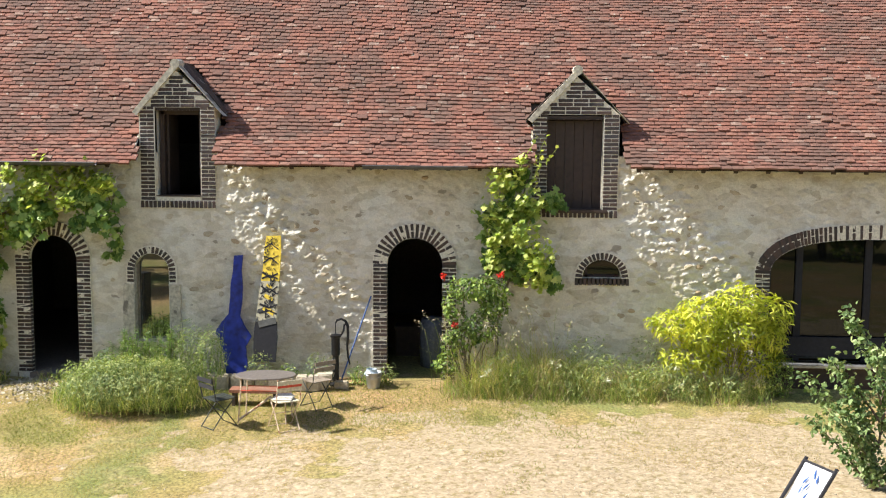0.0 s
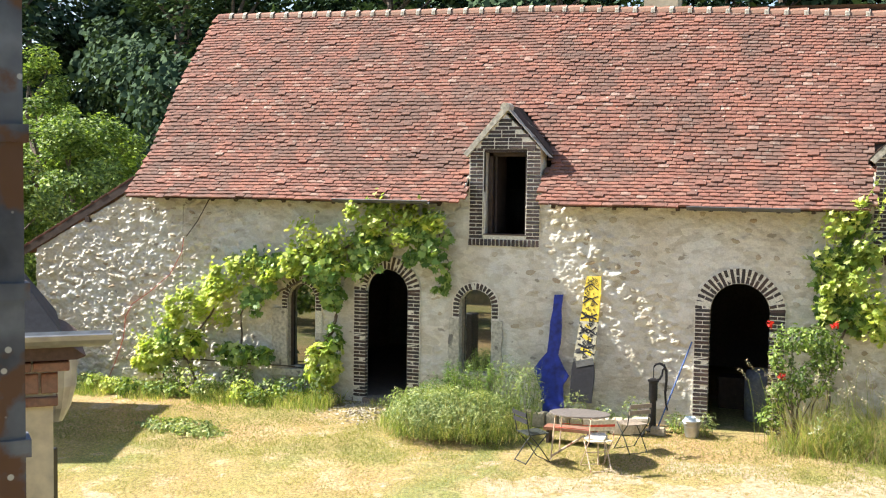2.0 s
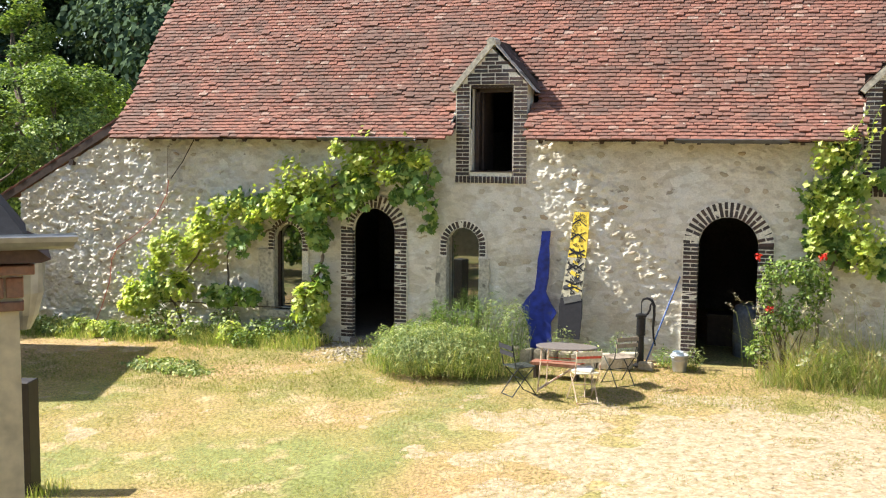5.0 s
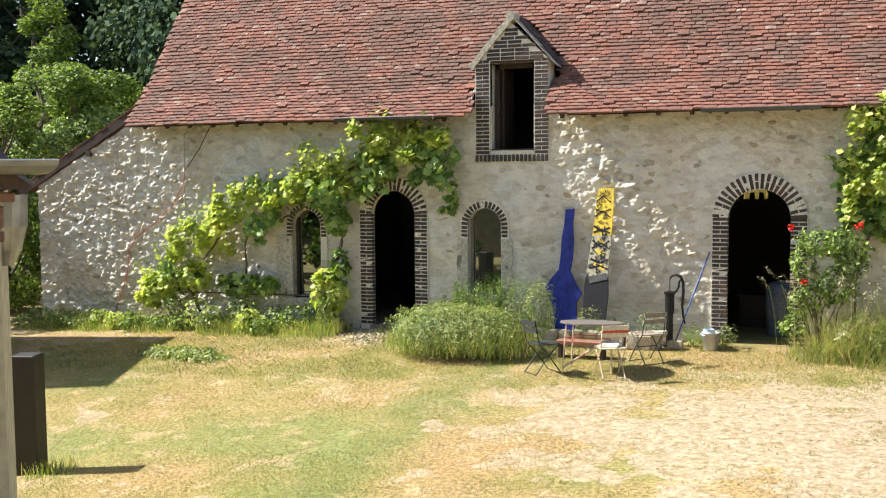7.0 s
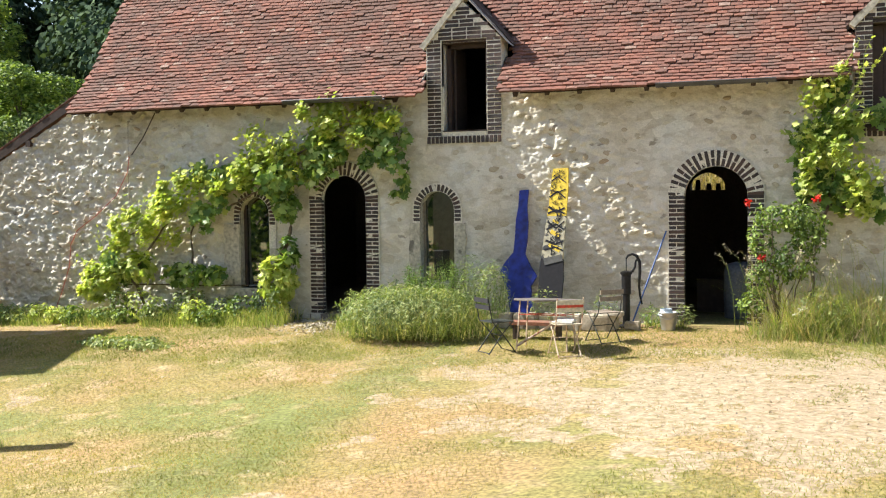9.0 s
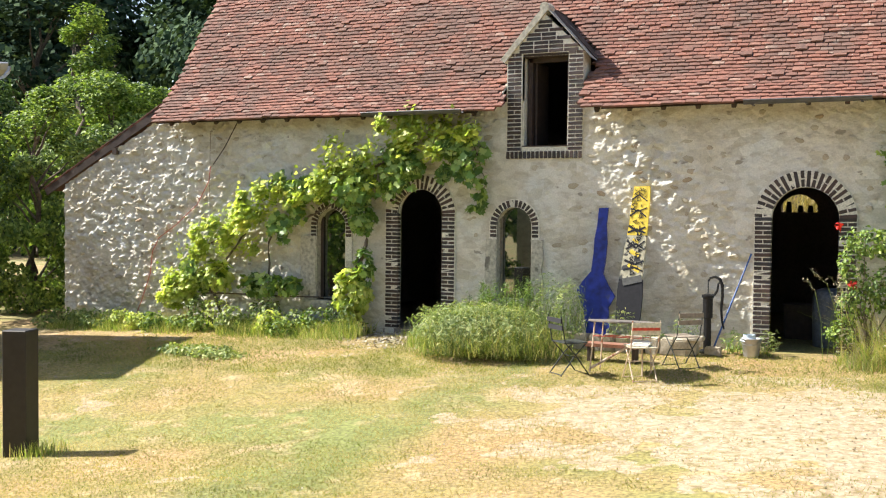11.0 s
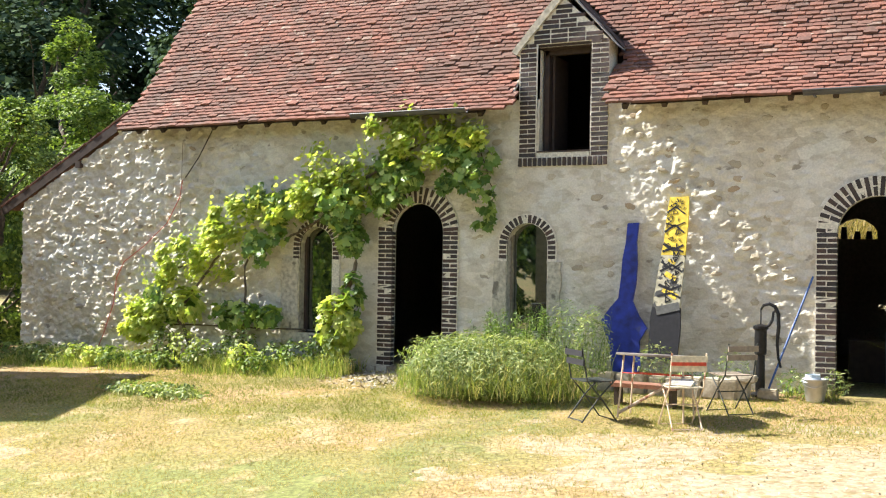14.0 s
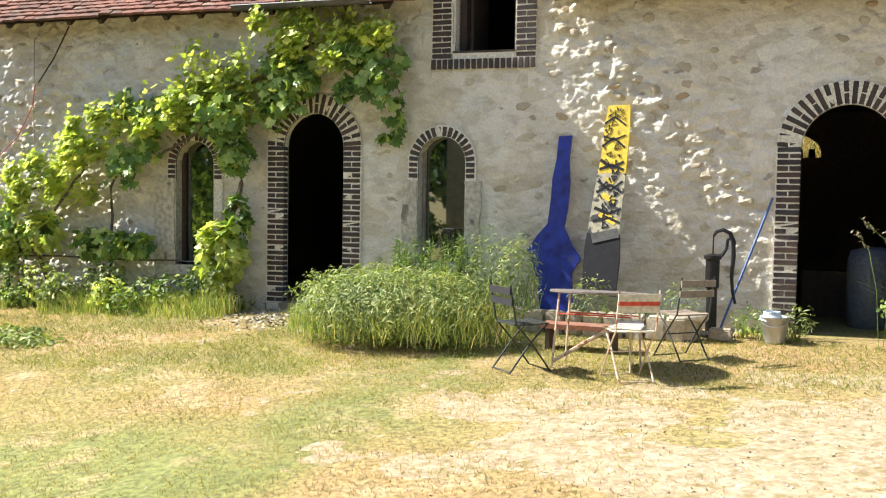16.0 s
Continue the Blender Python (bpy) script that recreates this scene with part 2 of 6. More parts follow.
SAPLEAF = leaf_mat("sapling_leaf", [(0.0, (0.10, 0.17, 0.07)), (0.7, (0.24, 0.34, 0.13)), (1.0, (0.45, 0.52, 0.28))], 0.5, 0.3)
# far woods: leaf colour lifted and blued to stand in for haze
WOODLEAF = leaf_mat("woodland_leaf", [(0.0, (0.030, 0.055, 0.038)), (0.7, (0.065, 0.105, 0.062)), (1.0, (0.13, 0.19, 0.10))], 0.9, 0.15, 0.05)
GREYLEAF = leaf_mat("grey_green_leaf", [(0.0, (0.13, 0.19, 0.07)), (0.6, (0.30, 0.38, 0.14)), (1.0, (0.60, 0.62, 0.29))], 0.6, 0.35)
GREENLAWN = leaf_mat("green_lawn_blade", [(0.0, (0.19, 0.23, 0.06)), (0.5, (0.28, 0.30, 0.085)), (1.0, (0.42, 0.38, 0.14))], 0.8, 0.5)
STRAW = leaf_mat("straw_blade", [(0.0, (0.45, 0.42, 0.20)), (0.5, (0.62, 0.50, 0.30)), (1.0, (0.62, 0.44, 0.34))], 0.7, 0.35)
ROSEMARY = leaf_mat("rosemary_leaf", [(0.0, (0.08, 0.15, 0.035)), (0.6, (0.17, 0.28, 0.06)), (1.0, (0.34, 0.44, 0.12))], 0.6, 0.3)
LIME = leaf_mat("lime_yellow_leaf", [(0.0, (0.30, 0.38, 0.04)), (0.4, (0.58, 0.62, 0.06)), (1.0, (0.80, 0.78, 0.13))], 0.5, 0.4)
GRASS = leaf_mat("long_grass", [(0.0, (0.20, 0.29, 0.06)), (0.45, (0.38, 0.46, 0.12)), (0.7, (0.58, 0.56, 0.22)), (1.0, (0.80, 0.68, 0.40))], 0.6, 0.4)
LAWN = leaf_mat("lawn_blade", [(0.0, (0.29, 0.27, 0.10)), (0.3, (0.40, 0.32, 0.14)), (0.7, (0.49, 0.375, 0.19)), (1.0, (0.60, 0.46, 0.27))], 0.8, 0.5)
PETAL = leaf_mat("red_petal", [(0.0, (0.55, 0.02, 0.02)), (1.0, (0.75, 0.06, 0.04))], 0.5, 0.3)
PALEPETAL = leaf_mat("white_petal", [(0.0, (0.7, 0.68, 0.6)), (1.0, (0.8, 0.78, 0.7))], 0.5, 0.3)
GALV = plain_mat("galvanised_steel", (0.50, 0.51, 0.52), 0.4, 0.6, grain=6)
PLASTIC = plain_mat("pale_blue_plastic", (0.45, 0.52, 0.58), 0.4)
CANVAS = plain_mat("white_canvas", (0.74, 0.76, 0.80), 0.85)


def glass_mat(name, dark, mirror):
    m, nt, b = mat(name, 0.03)
    b.inputs["Specular IOR Level"].default_value = 0.15
    b.inputs["Base Color"].default_value = (*dark, 1)
    g = nt.nodes.new("ShaderNodeBsdfGlossy")
    g.inputs["Roughness"].default_value = 0.02
    g.inputs["Color"].default_value = (0.9, 0.95, 0.92, 1)
    mx = nt.nodes.new("ShaderNodeMixShader")
    mx.inputs[0].default_value = mirror
    nt.links.new(b.outputs[0], mx.inputs[1])
    nt.links.new(g.outputs[0], mx.inputs[2])
    nt.links.new(mx.outputs[0], nt.nodes["Material Output"].inputs["Surface"])
    return m


GLASS = glass_mat("old_window_glass", (0.01, 0.013, 0.012), 0.3)
BIGGLASS = glass_mat("tinted_glass", (0.004, 0.005, 0.005), 0.02)


# ---- building helpers ----
def mesh_of(name, verts, faces):
    me = bpy.data.meshes.new(name)
    me.from_pydata([tuple(map(float, v)) for v in verts], [], [tuple(map(int, f)) for f in faces])
    me.update()
    return me


def finish(name, me, material, parent=None, label="", smooth=False):
    me.materials.append(material)
    if smooth:
        for p in me.polygons:
            p.use_smooth = True
    ob = new(name, me)
    ob.parent = parent
    if label:
        ob["label"] = label
    return ob


def part(name, bm, material, parent=None, label="", smooth=False):
    me = bpy.data.meshes.new(name)
    bm.to_mesh(me)
    bm.free()
    return finish(name, me, material, parent, label, smooth)


def thing(name, at=(0, 0, 0), label="", category="", group="", rz=0.0):
    ob = new(name)
    ob.location, ob.rotation_euler = at, (0, 0, radians(rz))
    return tagged(ob, label, category, group)


def box(bm, c, s, m=None):
    """A box of centre c and size s, then turned by m."""
    vs = [bm.verts.new(((m @ Vector(p)) if m else Vector(p))) for p in
          [(c[0] + i * s[0] / 2, c[1] + j * s[1] / 2, c[2] + k * s[2] / 2) for i in (-1, 1) for j in (-1, 1) for k in (-1, 1)]]
    for f in ((0, 1, 3, 2), (4, 6, 7, 5), (0, 4, 5, 1), (2, 3, 7, 6), (0, 2, 6, 4), (1, 5, 7, 3)):
        bm.faces.new([vs[i] for i in f])


def boxes(*cs):
    bm = bmesh.new()
    for c, s in cs:
        box(bm, c, s)
    return bm


def tube(bm, pts, radii, sides=8, caps=True):
    pts = [Vector(p) for p in pts]
    if isinstance(radii, (int, float)):
        radii = [radii] * len(pts)
    rings = []
    for i, (p, r) in enumerate(zip(pts, radii)):
        d = (pts[min(i + 1, len(pts) - 1)] - pts[max(i - 1, 0)]).normalized()
        a = d.orthogonal().normalized() if abs(d.z) > 0.99 or not rings else d.cross(Vector((0, 0, 1))).normalized()
        if abs(d.z) < 0.99:
            a = d.cross(Vector((0, 0, 1))).normalized()
        b = d.cross(a)
        rings.append([bm.verts.new(p + (a * math.cos(t) + b * math.sin(t)) * r) for t in [2 * math.pi * k / sides for k in range(sides)]])
    for r0, r1 in zip(rings, rings[1:]):
        for k in range(sides):
            bm.faces.new((r0[k], r0[(k + 1) % sides], r1[(k + 1) % sides], r1[k]))
    if caps:
        bm.faces.new(rings[0][::-1])
        bm.faces.new(rings[-1])
    return bm


def lathe(bm, profile, sides=20, centre=(0, 0, 0)):
    rings = [[bm.verts.new((centre[0] + r * math.cos(2 * math.pi * k / sides), centre[1] + r * math.sin(2 * math.pi * k / sides), centre[2] + z)) for k in range(sides)] for r, z in profile]
    for r0, r1 in zip(rings, rings[1:]):
        for k in range(sides):
            bm.faces.new((r0[k], r0[(k + 1) % sides], r1[(k + 1) % sides], r1[k]))
    bm.faces.new(rings[0][::-1])
    bm.faces.new(rings[-1])
    return bm


def slab(bm, outline, y0, y1):
    """An outline in x, z, given depth from y0 to y1."""
    a = [bm.verts.new((x, y0, z)) for x, z in outline]
    b = [bm.verts.new((x, y1, z)) for x, z in outline]
    n = len(a)
    bm.faces.new(a)
    bm.faces.new(b[::-1])
    for i in range(n):
        bm.faces.new((a[i], b[i], b[(i + 1) % n], a[(i + 1) % n]))
    return bm


LEAF_OVAL = ([(0, 0, 0), (0.32, 0.35, 0.1), (0.25, 0.75, 0.06), (0, 1, -0.1), (-0.25, 0.75, 0.06), (-0.32, 0.35, 0.1)], [(0, 1, 2, 3), (0, 3, 4, 5)])
LEAF_VINE = ([(0, 0, 0), (0.42, -0.12, 0.04), (0.52, 0.3, 0.1), (0.36, 0.42, 0.04), (0.44, 0.78, 0.02), (0.14, 0.68, 0.0), (0, 1.0, -0.12), (-0.14, 0.68, 0), (-0.44, 0.78, 0.02), (-0.36, 0.42, 0.04), (-0.52, 0.3, 0.1), (-0.42, -0.12, 0.04)],
             [(0, 1, 2, 3), (0, 3, 4, 5), (0, 5, 6), (0, 6, 7), (0, 7, 8, 9), (0, 9, 10, 11)])
LEAF_SLIM = ([(0, 0, 0), (0.1, 0.4, 0.04), (0, 1, -0.12), (-0.1, 0.4, 0.04)], [(0, 1, 2, 3)])
LEAF_FAR = ([(-0.35, 0, 0), (0.35, 0.1, 0), (0.3, 0.9, 0.1), (-0.3, 0.8, -0.1)], [(0, 1, 2, 3)])


def leaves(name, spots, size, material, parent=None, shape=LEAF_OVAL, rng=None, up=0.4, out=None, vary=0.35, label="", kind="", droop=0.5):
    """Many leaves in one mesh: at spots (n x 3), facing partly upward and outward."""
    rng = rng or np.random.default_rng(1)
    spots = np.asarray(spots, float)
    n = len(spots)
    tv, tf = np.array(shape[0], float), shape[1]
    nrm = rng.normal(size=(n, 3))
    nrm[:, 2] = np.abs(nrm[:, 2]) * 0.6 + up
    if out is not None:
        nrm = nrm * 0.6 + np.asarray(out) * 0.9
    nrm /= np.linalg.norm(nrm, axis=1)[:, None]
    d = rng.normal(size=(n, 3))
    d[:, 2] -= droop
    d -= nrm * (d * nrm).sum(1)[:, None]
    d /= np.linalg.norm(d, axis=1)[:, None] + 1e-9
    a = np.cross(d, nrm)
    s = size * (1 + vary * rng.uniform(-1, 1, n))
    v = spots[:, None] + s[:, None, None] * (tv[None, :, 0:1] * a[:, None] + tv[None, :, 1:2] * d[:, None] + tv[None, :, 2:3] * nrm[:, None])
    v = v.reshape(-1, 3)
    k = len(tv)
    loops, starts, totals = [], [], []
    flat = np.concatenate([np.array(f) for f in tf])
    sizes = np.array([len(f) for f in tf])
    me = bpy.data.meshes.new(name)
    L = (flat[None] + (np.arange(n) * k)[:, None]).ravel()
    tot = np.tile(sizes, n)
    me.vertices.add(len(v))
    me.vertices.foreach_set("co", v.ravel())
    me.loops.add(len(L))
    me.loops.foreach_set("vertex_index", L.astype(np.int32))
    me.polygons.add(len(tot))
    me.polygons.foreach_set("loop_start", np.concatenate([[0], np.cumsum(tot)[:-1]]).astype(np.int32))
    me.polygons.foreach_set("loop_total", tot.astype(np.int32))
    me.update(calc_edges=True)
    ob = finish(name, me, material, parent, label)
    if kind:
        ob["kind"] = kind
    return ob


def blades(name, base, height, width, material, parent=None, rng=None, lean=0.35, kind="stuff", label=""):
    """Grass blades: a bent strip each."""
    rng = rng or np.random.default_rng(2)
    base = np.asarray(base, float)
    n = len(base)
    h = height * rng.uniform(0.5, 1.15, n)
    ang = rng.uniform(0, 2 * math.pi, n)
    side = np.stack([np.cos(ang), np.sin(ang), np.zeros(n)], 1) * width
    la = rng.uniform(0, 2 * math.pi, n)
    l = np.stack([np.cos(la), np.sin(la), np.zeros(n)], 1) * (h * lean * rng.uniform(0.2, 1.5, n))[:, None]
    up = np.stack([np.zeros(n), np.zeros(n), h], 1)
    v = np.stack([base - side / 2, base + side / 2, base + 0.55 * up + 0.3 * l + side * 0.35, base + 0.55 * up + 0.3 * l - side * 0.35, base + up + l], 1).reshape(-1, 3)
    me = bpy.data.meshes.new(name)
    k = np.arange(n) * 5
    L = np.stack([k, k + 1, k + 2, k + 3, k + 3, k + 2, k + 4], 1).ravel()
    tot = np.tile([4, 3], n)
    me.vertices.add(len(v))
    me.vertices.foreach_set("co", v.ravel())
    me.loops.add(len(L))
    me.loops.foreach_set("vertex_index", L.astype(np.int32))
    me.polygons.add(len(tot))
    me.polygons.foreach_set("loop_start", np.concatenate([[0], np.cumsum(tot)[:-1]]).astype(np.int32))
    me.polygons.foreach_set("loop_total", tot.astype(np.int32))
    me.update(calc_edges=True)
    ob = finish(name, me, material, parent, label)
    if kind:
        ob["kind"] = kind
    return ob


def gz(x, y):
    """Height of the ground."""
    a = min(1.0, max(0.0, -y / 2.0))
    z = -0.10 * a * a * (3 - 2 * a) - 0.028 * max(0.0, -x - 6.0) * (1 if x > -17 else 11 / max(1e-6, -x - 6.0))
    z -= 0.075 * min(5.0, max(0.0, -y - 1.8)) * min(1.3, max(0.0, (-x - 2.0) / 6.0))
    return z + 0.015 * noise.noise(Vector((x * 0.5, y * 0.5, 0)))


# ---- ground ----
def axis(lo, hi, fine_lo, fine_hi, step):
    v, x = [], fine_lo
    while x <= fine_hi:
        v.append(x)
        x += step
    k, x, y = step, fine_lo, fine_hi
    pre, post = [], []
    while x > lo:
        k *= 1.5
        x -= k
        pre.append(x)
    k = step
    while y < hi:
        k *= 1.5
        y += k
        post.append(y)
    return pre[::-1] + v + post


gx, gy = axis(-900, 900, -20, 12, 0.25), axis(-900, 900, -20, 3, 0.25)
verts = [(x, y, gz(x, y) if y > -30 else gz(x, -30)) for y in gy for x in gx]
n = len(gx)
faces = [(j * n + i, j * n + i + 1, (j + 1) * n + i + 1, (j + 1) * n + i) for j in range(len(gy) - 1) for i in range(n - 1)]
tagged(finish("ground", mesh_of("ground", verts, faces), GROUND, None, "", True), "dry mown lawn with pale gravel patch in front of the barn", "lawn", kind="structure")

# ---- barn walls ----
X0, X1, EAVE = -16.0, 9.0, 3.55
# openings: kind, x0, x1, sill, spring, top
OPEN = {
    "door_west": (-8.87, -8.09, -0.3, 1.83, 2.22),
    "door_east": (-3.12, -2.25, -0.3, 1.82, 2.25),
    "window_slim": (-7.16, -6.60, 0.55, 1.67, 1.95),
    "window_vine": (-10.39, -9.84, 0.42, 1.62, 1.90),
    "oval": (-0.07, 0.53, 1.66, 1.67, 1.95),
    "hall": (2.80, 7.2, 0.38, 1.78, 2.32),
    "dormer_west": (-6.775, -6.05, 2.86, 9, 9),
    "dormer_east": (-0.66, 0.205, 2.72, 9, 9),
}


def inside(x, z, grow=0.0):
    for key, (a, b, s, sp, top) in OPEN.items():
        if a - grow < x < b + grow and s - (grow if sp < 8 else 0.04) < z:
            if sp > 8 or z <= sp:
                return True
            w, h = (b - a) / 2 + grow, top - sp + grow
            if key == "hall":
                if ((x - (a + b) / 2) / w) ** 4 + ((z - sp) / h) ** 2 < 1:
                    return True
            elif ((x - (a + b) / 2) / w) ** 2 + ((z - sp) / h) ** 2 < 1:
                return True
    return False


def wall_top(x):
    if x > -13.55:
        return EAVE
    return 2.30 + (x + 16.0) / 2.3 * 1.18


def lumpy(x, z):
    """How craggy the lime coat is: raised where sun falls, to look lit."""
    k = max(0.0, min(1.0, (-x - 10.6) / 1.2))
    for x_, z_, dx, dz, w_ in ((-5.4, 3.25, 1.85, 2.05, 0.42), (0.65, 3.3, 1.5, 1.75, 0.50)):
        t = max(0.0, min(1.0, ((x - x_) * dx + (z - z_) * -dz) / (dx * dx + dz * dz)))
        d = math.hypot(x - x_ - dx * t, z - z_ + dz * t)
        k = max(k, min(1.0, max(0.0, 1.5 - d / w_)))
    return 0.12 + 0.88 * k


def relief(x, z):
    """How far the rubble stands out of the render."""
    w = noise.noise(Vector((x * 6.1, z * 6.7, 2.0))) * 0.07
    px, pz = (x + w) * 5.6, (z - w) * 8.4
    d, c = noise.voronoi(Vector((px, 0.0, pz)))
    stone = min(1.0, max(0.0, (d[1] - d[0] - 0.08) * 7.0))
    h1, h2 = noise.cell(c[0] * 7.3), noise.cell(c[0] * 11.9)
    tilt = ((px - c[0].x) / 5.6 * (h1 * 0.5) + (pz - c[0].z) / 8.4 * (h2 * 0.4)) * stone
    if abs(h1) < 0.2:
        stone *= 0.25
    rough = noise.fractal(Vector((x * 16, 3.0, z * 19)), 0.8, 2.1, 4)
    big = noise.noise(Vector((x * 0.45, 7.0, z * 0.55)))
    left = min(1.0, max(0.0, (-x - 10.0) / 1.5))
    amount = 0.55 + 0.35 * max(0.0, big) + 0.5 * left
    slow = noise.noise(Vector((x * 1.3, 9.0, z * 1.3)))
    band = lumpy(x, z)
    crag = noise.fractal(Vector((x * 6.0 + w * 5, 5.0, z * 8.5)), 0.6, 2.3, 5)
    return -(0.013 * stone * amount + 0.30 * tilt * (0.4 + amount) + 0.011 * rough * (0.5 + 0.7 * left) + 0.004 * slow + band * 0.034 * crag)


CELL = 0.018
nx, nz = int((X1 - X0) / CELL), int((EAVE + 0.45) / CELL)
verts, faces, index = [], [], {}


def vid(i, j):
    if (i, j) not in index:
        x, z = X0 + i * CELL, min(-0.45 + j * CELL, wall_top(X0 + i * CELL))
        index[(i, j)] = len(verts)
        verts.append((x, relief(x, z), z))
    return index[(i, j)]


for i in range(nx):
    xc = X0 + (i + 0.5) * CELL
    top = wall_top(xc)
    for j in range(nz + 1):
        zc = -0.45 + (j + 0.5) * CELL
        if zc - CELL / 2 < top and not inside(xc, zc, 0.10 if zc < 2.6 else -0.02):
            faces.append((vid(i, j), vid(i + 1, j), vid(i + 1, j + 1), vid(i, j + 1)))
wall = tagged(finish("wall_north", mesh_of("wall_north", verts, faces), WALL, None, "", True), "cream lime-rendered rubble stone barn wall", "wall", kind="structure")

# solid inner body of the wall, with the reveals of its openings
def arch_line(a, b, s, sp, top, steps=14, flat=False):
    pts = [(a, s)]
    for k in range(steps + 1):
        t = math.pi * (1 - k / steps)
        cx, w = (a + b) / 2, (b - a) / 2
        c, sn = math.cos(t), math.sin(t)
        if flat:
            pts.append((cx + w * math.copysign(abs(c) ** 0.5, c), sp + (top - sp) * sn))
        else:
            pts.append((cx + w * c, sp + (top - sp) * sn))
    pts.append((b, s))
    return pts


def reveal(key, material, depth=0.5, flat=False, y0=-0.012, sill=True):
    a, b, s, sp, top = OPEN[key]
    if sp > 8:
        pts = [(a, s), (a, top_of[key]), (b, top_of[key]), (b, s)]
    else:
        pts = arch_line(a, b, s, sp, top, 18, flat)
    bm = bmesh.new()
    f = [bm.verts.new((x, y0, z)) for x, z in pts]
    g = [bm.verts.new((x, depth, z)) for x, z in pts]
    for i in range(len(pts) - (0 if sill else 1)):
        j = (i + 1) % len(pts)
        bm.faces.new((f[i], f[j], g[j], g[i]))
    return part("reveal", bm, material, wall)


top_of = {"dormer_west": 4.21, "dormer_east": 4.11}
for key in OPEN:
    near = 0.07 if key.startswith("do") else 0.2
    reveal(key, {"window_slim": CEMENT, "window_vine": CEMENT}.get(key, MORTAR), near, key == "hall")
    if key.startswith("door"):
        bm = bmesh.new()
        a, b, s, sp, top = OPEN[key]
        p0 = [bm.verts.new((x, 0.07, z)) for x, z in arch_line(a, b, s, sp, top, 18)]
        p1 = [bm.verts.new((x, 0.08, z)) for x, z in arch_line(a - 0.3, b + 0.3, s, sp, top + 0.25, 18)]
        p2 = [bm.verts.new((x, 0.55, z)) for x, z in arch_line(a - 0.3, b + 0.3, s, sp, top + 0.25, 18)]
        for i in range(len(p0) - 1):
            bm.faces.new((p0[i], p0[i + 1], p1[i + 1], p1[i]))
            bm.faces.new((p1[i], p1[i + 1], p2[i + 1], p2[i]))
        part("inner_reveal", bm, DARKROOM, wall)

# inner face behind the openings' cut edges
def backing(key, grow_out, y, material=MORTAR, flat=False):
    """A flat mortar ring round an opening, under its bricks."""
    a, b, s, sp, top = OPEN[key]
    inner = arch_line(a, b, s, sp, top, 24, flat)
    outer = arch_line(a - grow_out, b + grow_out, s, sp, top + grow_out, 24, flat)
    bm = bmesh.new()
    vi = [bm.verts.new((x, y, z)) for x, z in inner]
    vo = [bm.verts.new((x, y, z)) for x, z in outer]
    vb = [bm.verts.new((x, 0.05, z)) for x, z in outer]
    for i in range(len(inner) - 1):
        bm.faces.new((vi[i], vi[i + 1], vo[i + 1], vo[i]))
        bm.faces.new((vo[i], vo[i + 1], vb[i + 1], vb[i]))
    return part("mortar_bed", bm, material, wall)


def brick_mesh(sx, sy, sz, seed):
    r = random.Random(seed)
    bm = bmesh.new()
    box(bm, (0, 0, 0), (sx, sy, sz))
    for v in bm.verts:
        v.co += Vector([r.uniform(-0.003, 0.003) for _ in range(3)])
    bmesh.ops.bevel(bm, geom=bm.edges[:], offset=0.004, segments=1, affect="EDGES")
    me = bpy.data.meshes.new("brick")
    bm.to_mesh(me)
    bm.free()
    return me


BM = {}


def lay(kind, parent, x, y, z, turn=0.0, material=BRICK, rng=random.Random(5), name="brick"):
    """One brick of a kind: stretcher, header or half."""
    size = {"stretcher": (0.218, 0.10, 0.047), "header": (0.104, 0.10, 0.047), "long": (0.30, 0.10, 0.047)}[kind]
    key = (kind, rng.randrange(4), material.name)
    if key not in BM:
        BM[key] = brick_mesh(*size, key[1])
        BM[key].materials.append(material)
    ob = new(name, BM[key])
    ob.parent = parent
    ob.matrix_basis = Matrix.Translation((x, y + rng.uniform(-0.004, 0.004), z)) @ Matrix.Rotation(turn + rng.uniform(-0.012, 0.012), 4, "Y")
    return ob


# ---- roof shape ----
PROFILE = [(-0.42, 3.385), (0.07, 3.875), (0.5, 4.40), (1.0, 5.16), (1.64, 5.98), (2.1, 6.52), (2.6, 7.08)]


def ridge_k(x):
    pts = [(-13.6, 1.0), (-10.5, 0.975), (-6.4, 0.95), (-3.0, 0.90), (-0.6, 0.855), (9.5, 0.85)]
    return float(np.interp(x, [p[0] for p in pts], [p[1] for p in pts]))


SEG = [math.dist(a, b) for a, b in zip(PROFILE, PROFILE[1:])]
LEN = sum(SEG)


def roof_at(x, s):
    """The place and slope on the front roof at x, s metres up from the eave."""
    s0 = s
    for (a, b), l in zip(zip(PROFILE, PROFILE[1:]), SEG):
        if s <= l or b == PROFILE[-1]:
            t = s / l
            y, z = a[0] + (b[0] - a[0]) * t, a[1] + (b[1] - a[1]) * t
            break
        s -= l
    k = ridge_k(x)
    z = 3.385 + (z - 3.385) * k + 0.012 * noise.noise(Vector((x * 0.7, s0 * 0.7, 5)))
    d0, d1 = max(0, s0 - 0.3), min(LEN, s0 + 0.3)
    ya, za = np.interp([d0, d1], np.concatenate([[0], np.cumsum(SEG)]), [p[0] for p in PROFILE]), np.interp([d0, d1], np.concatenate([[0], np.cumsum(SEG)]), [p[1] for p in PROFILE])
    return y, z, math.atan2((za[1] - za[0]) * k, ya[1] - ya[0])


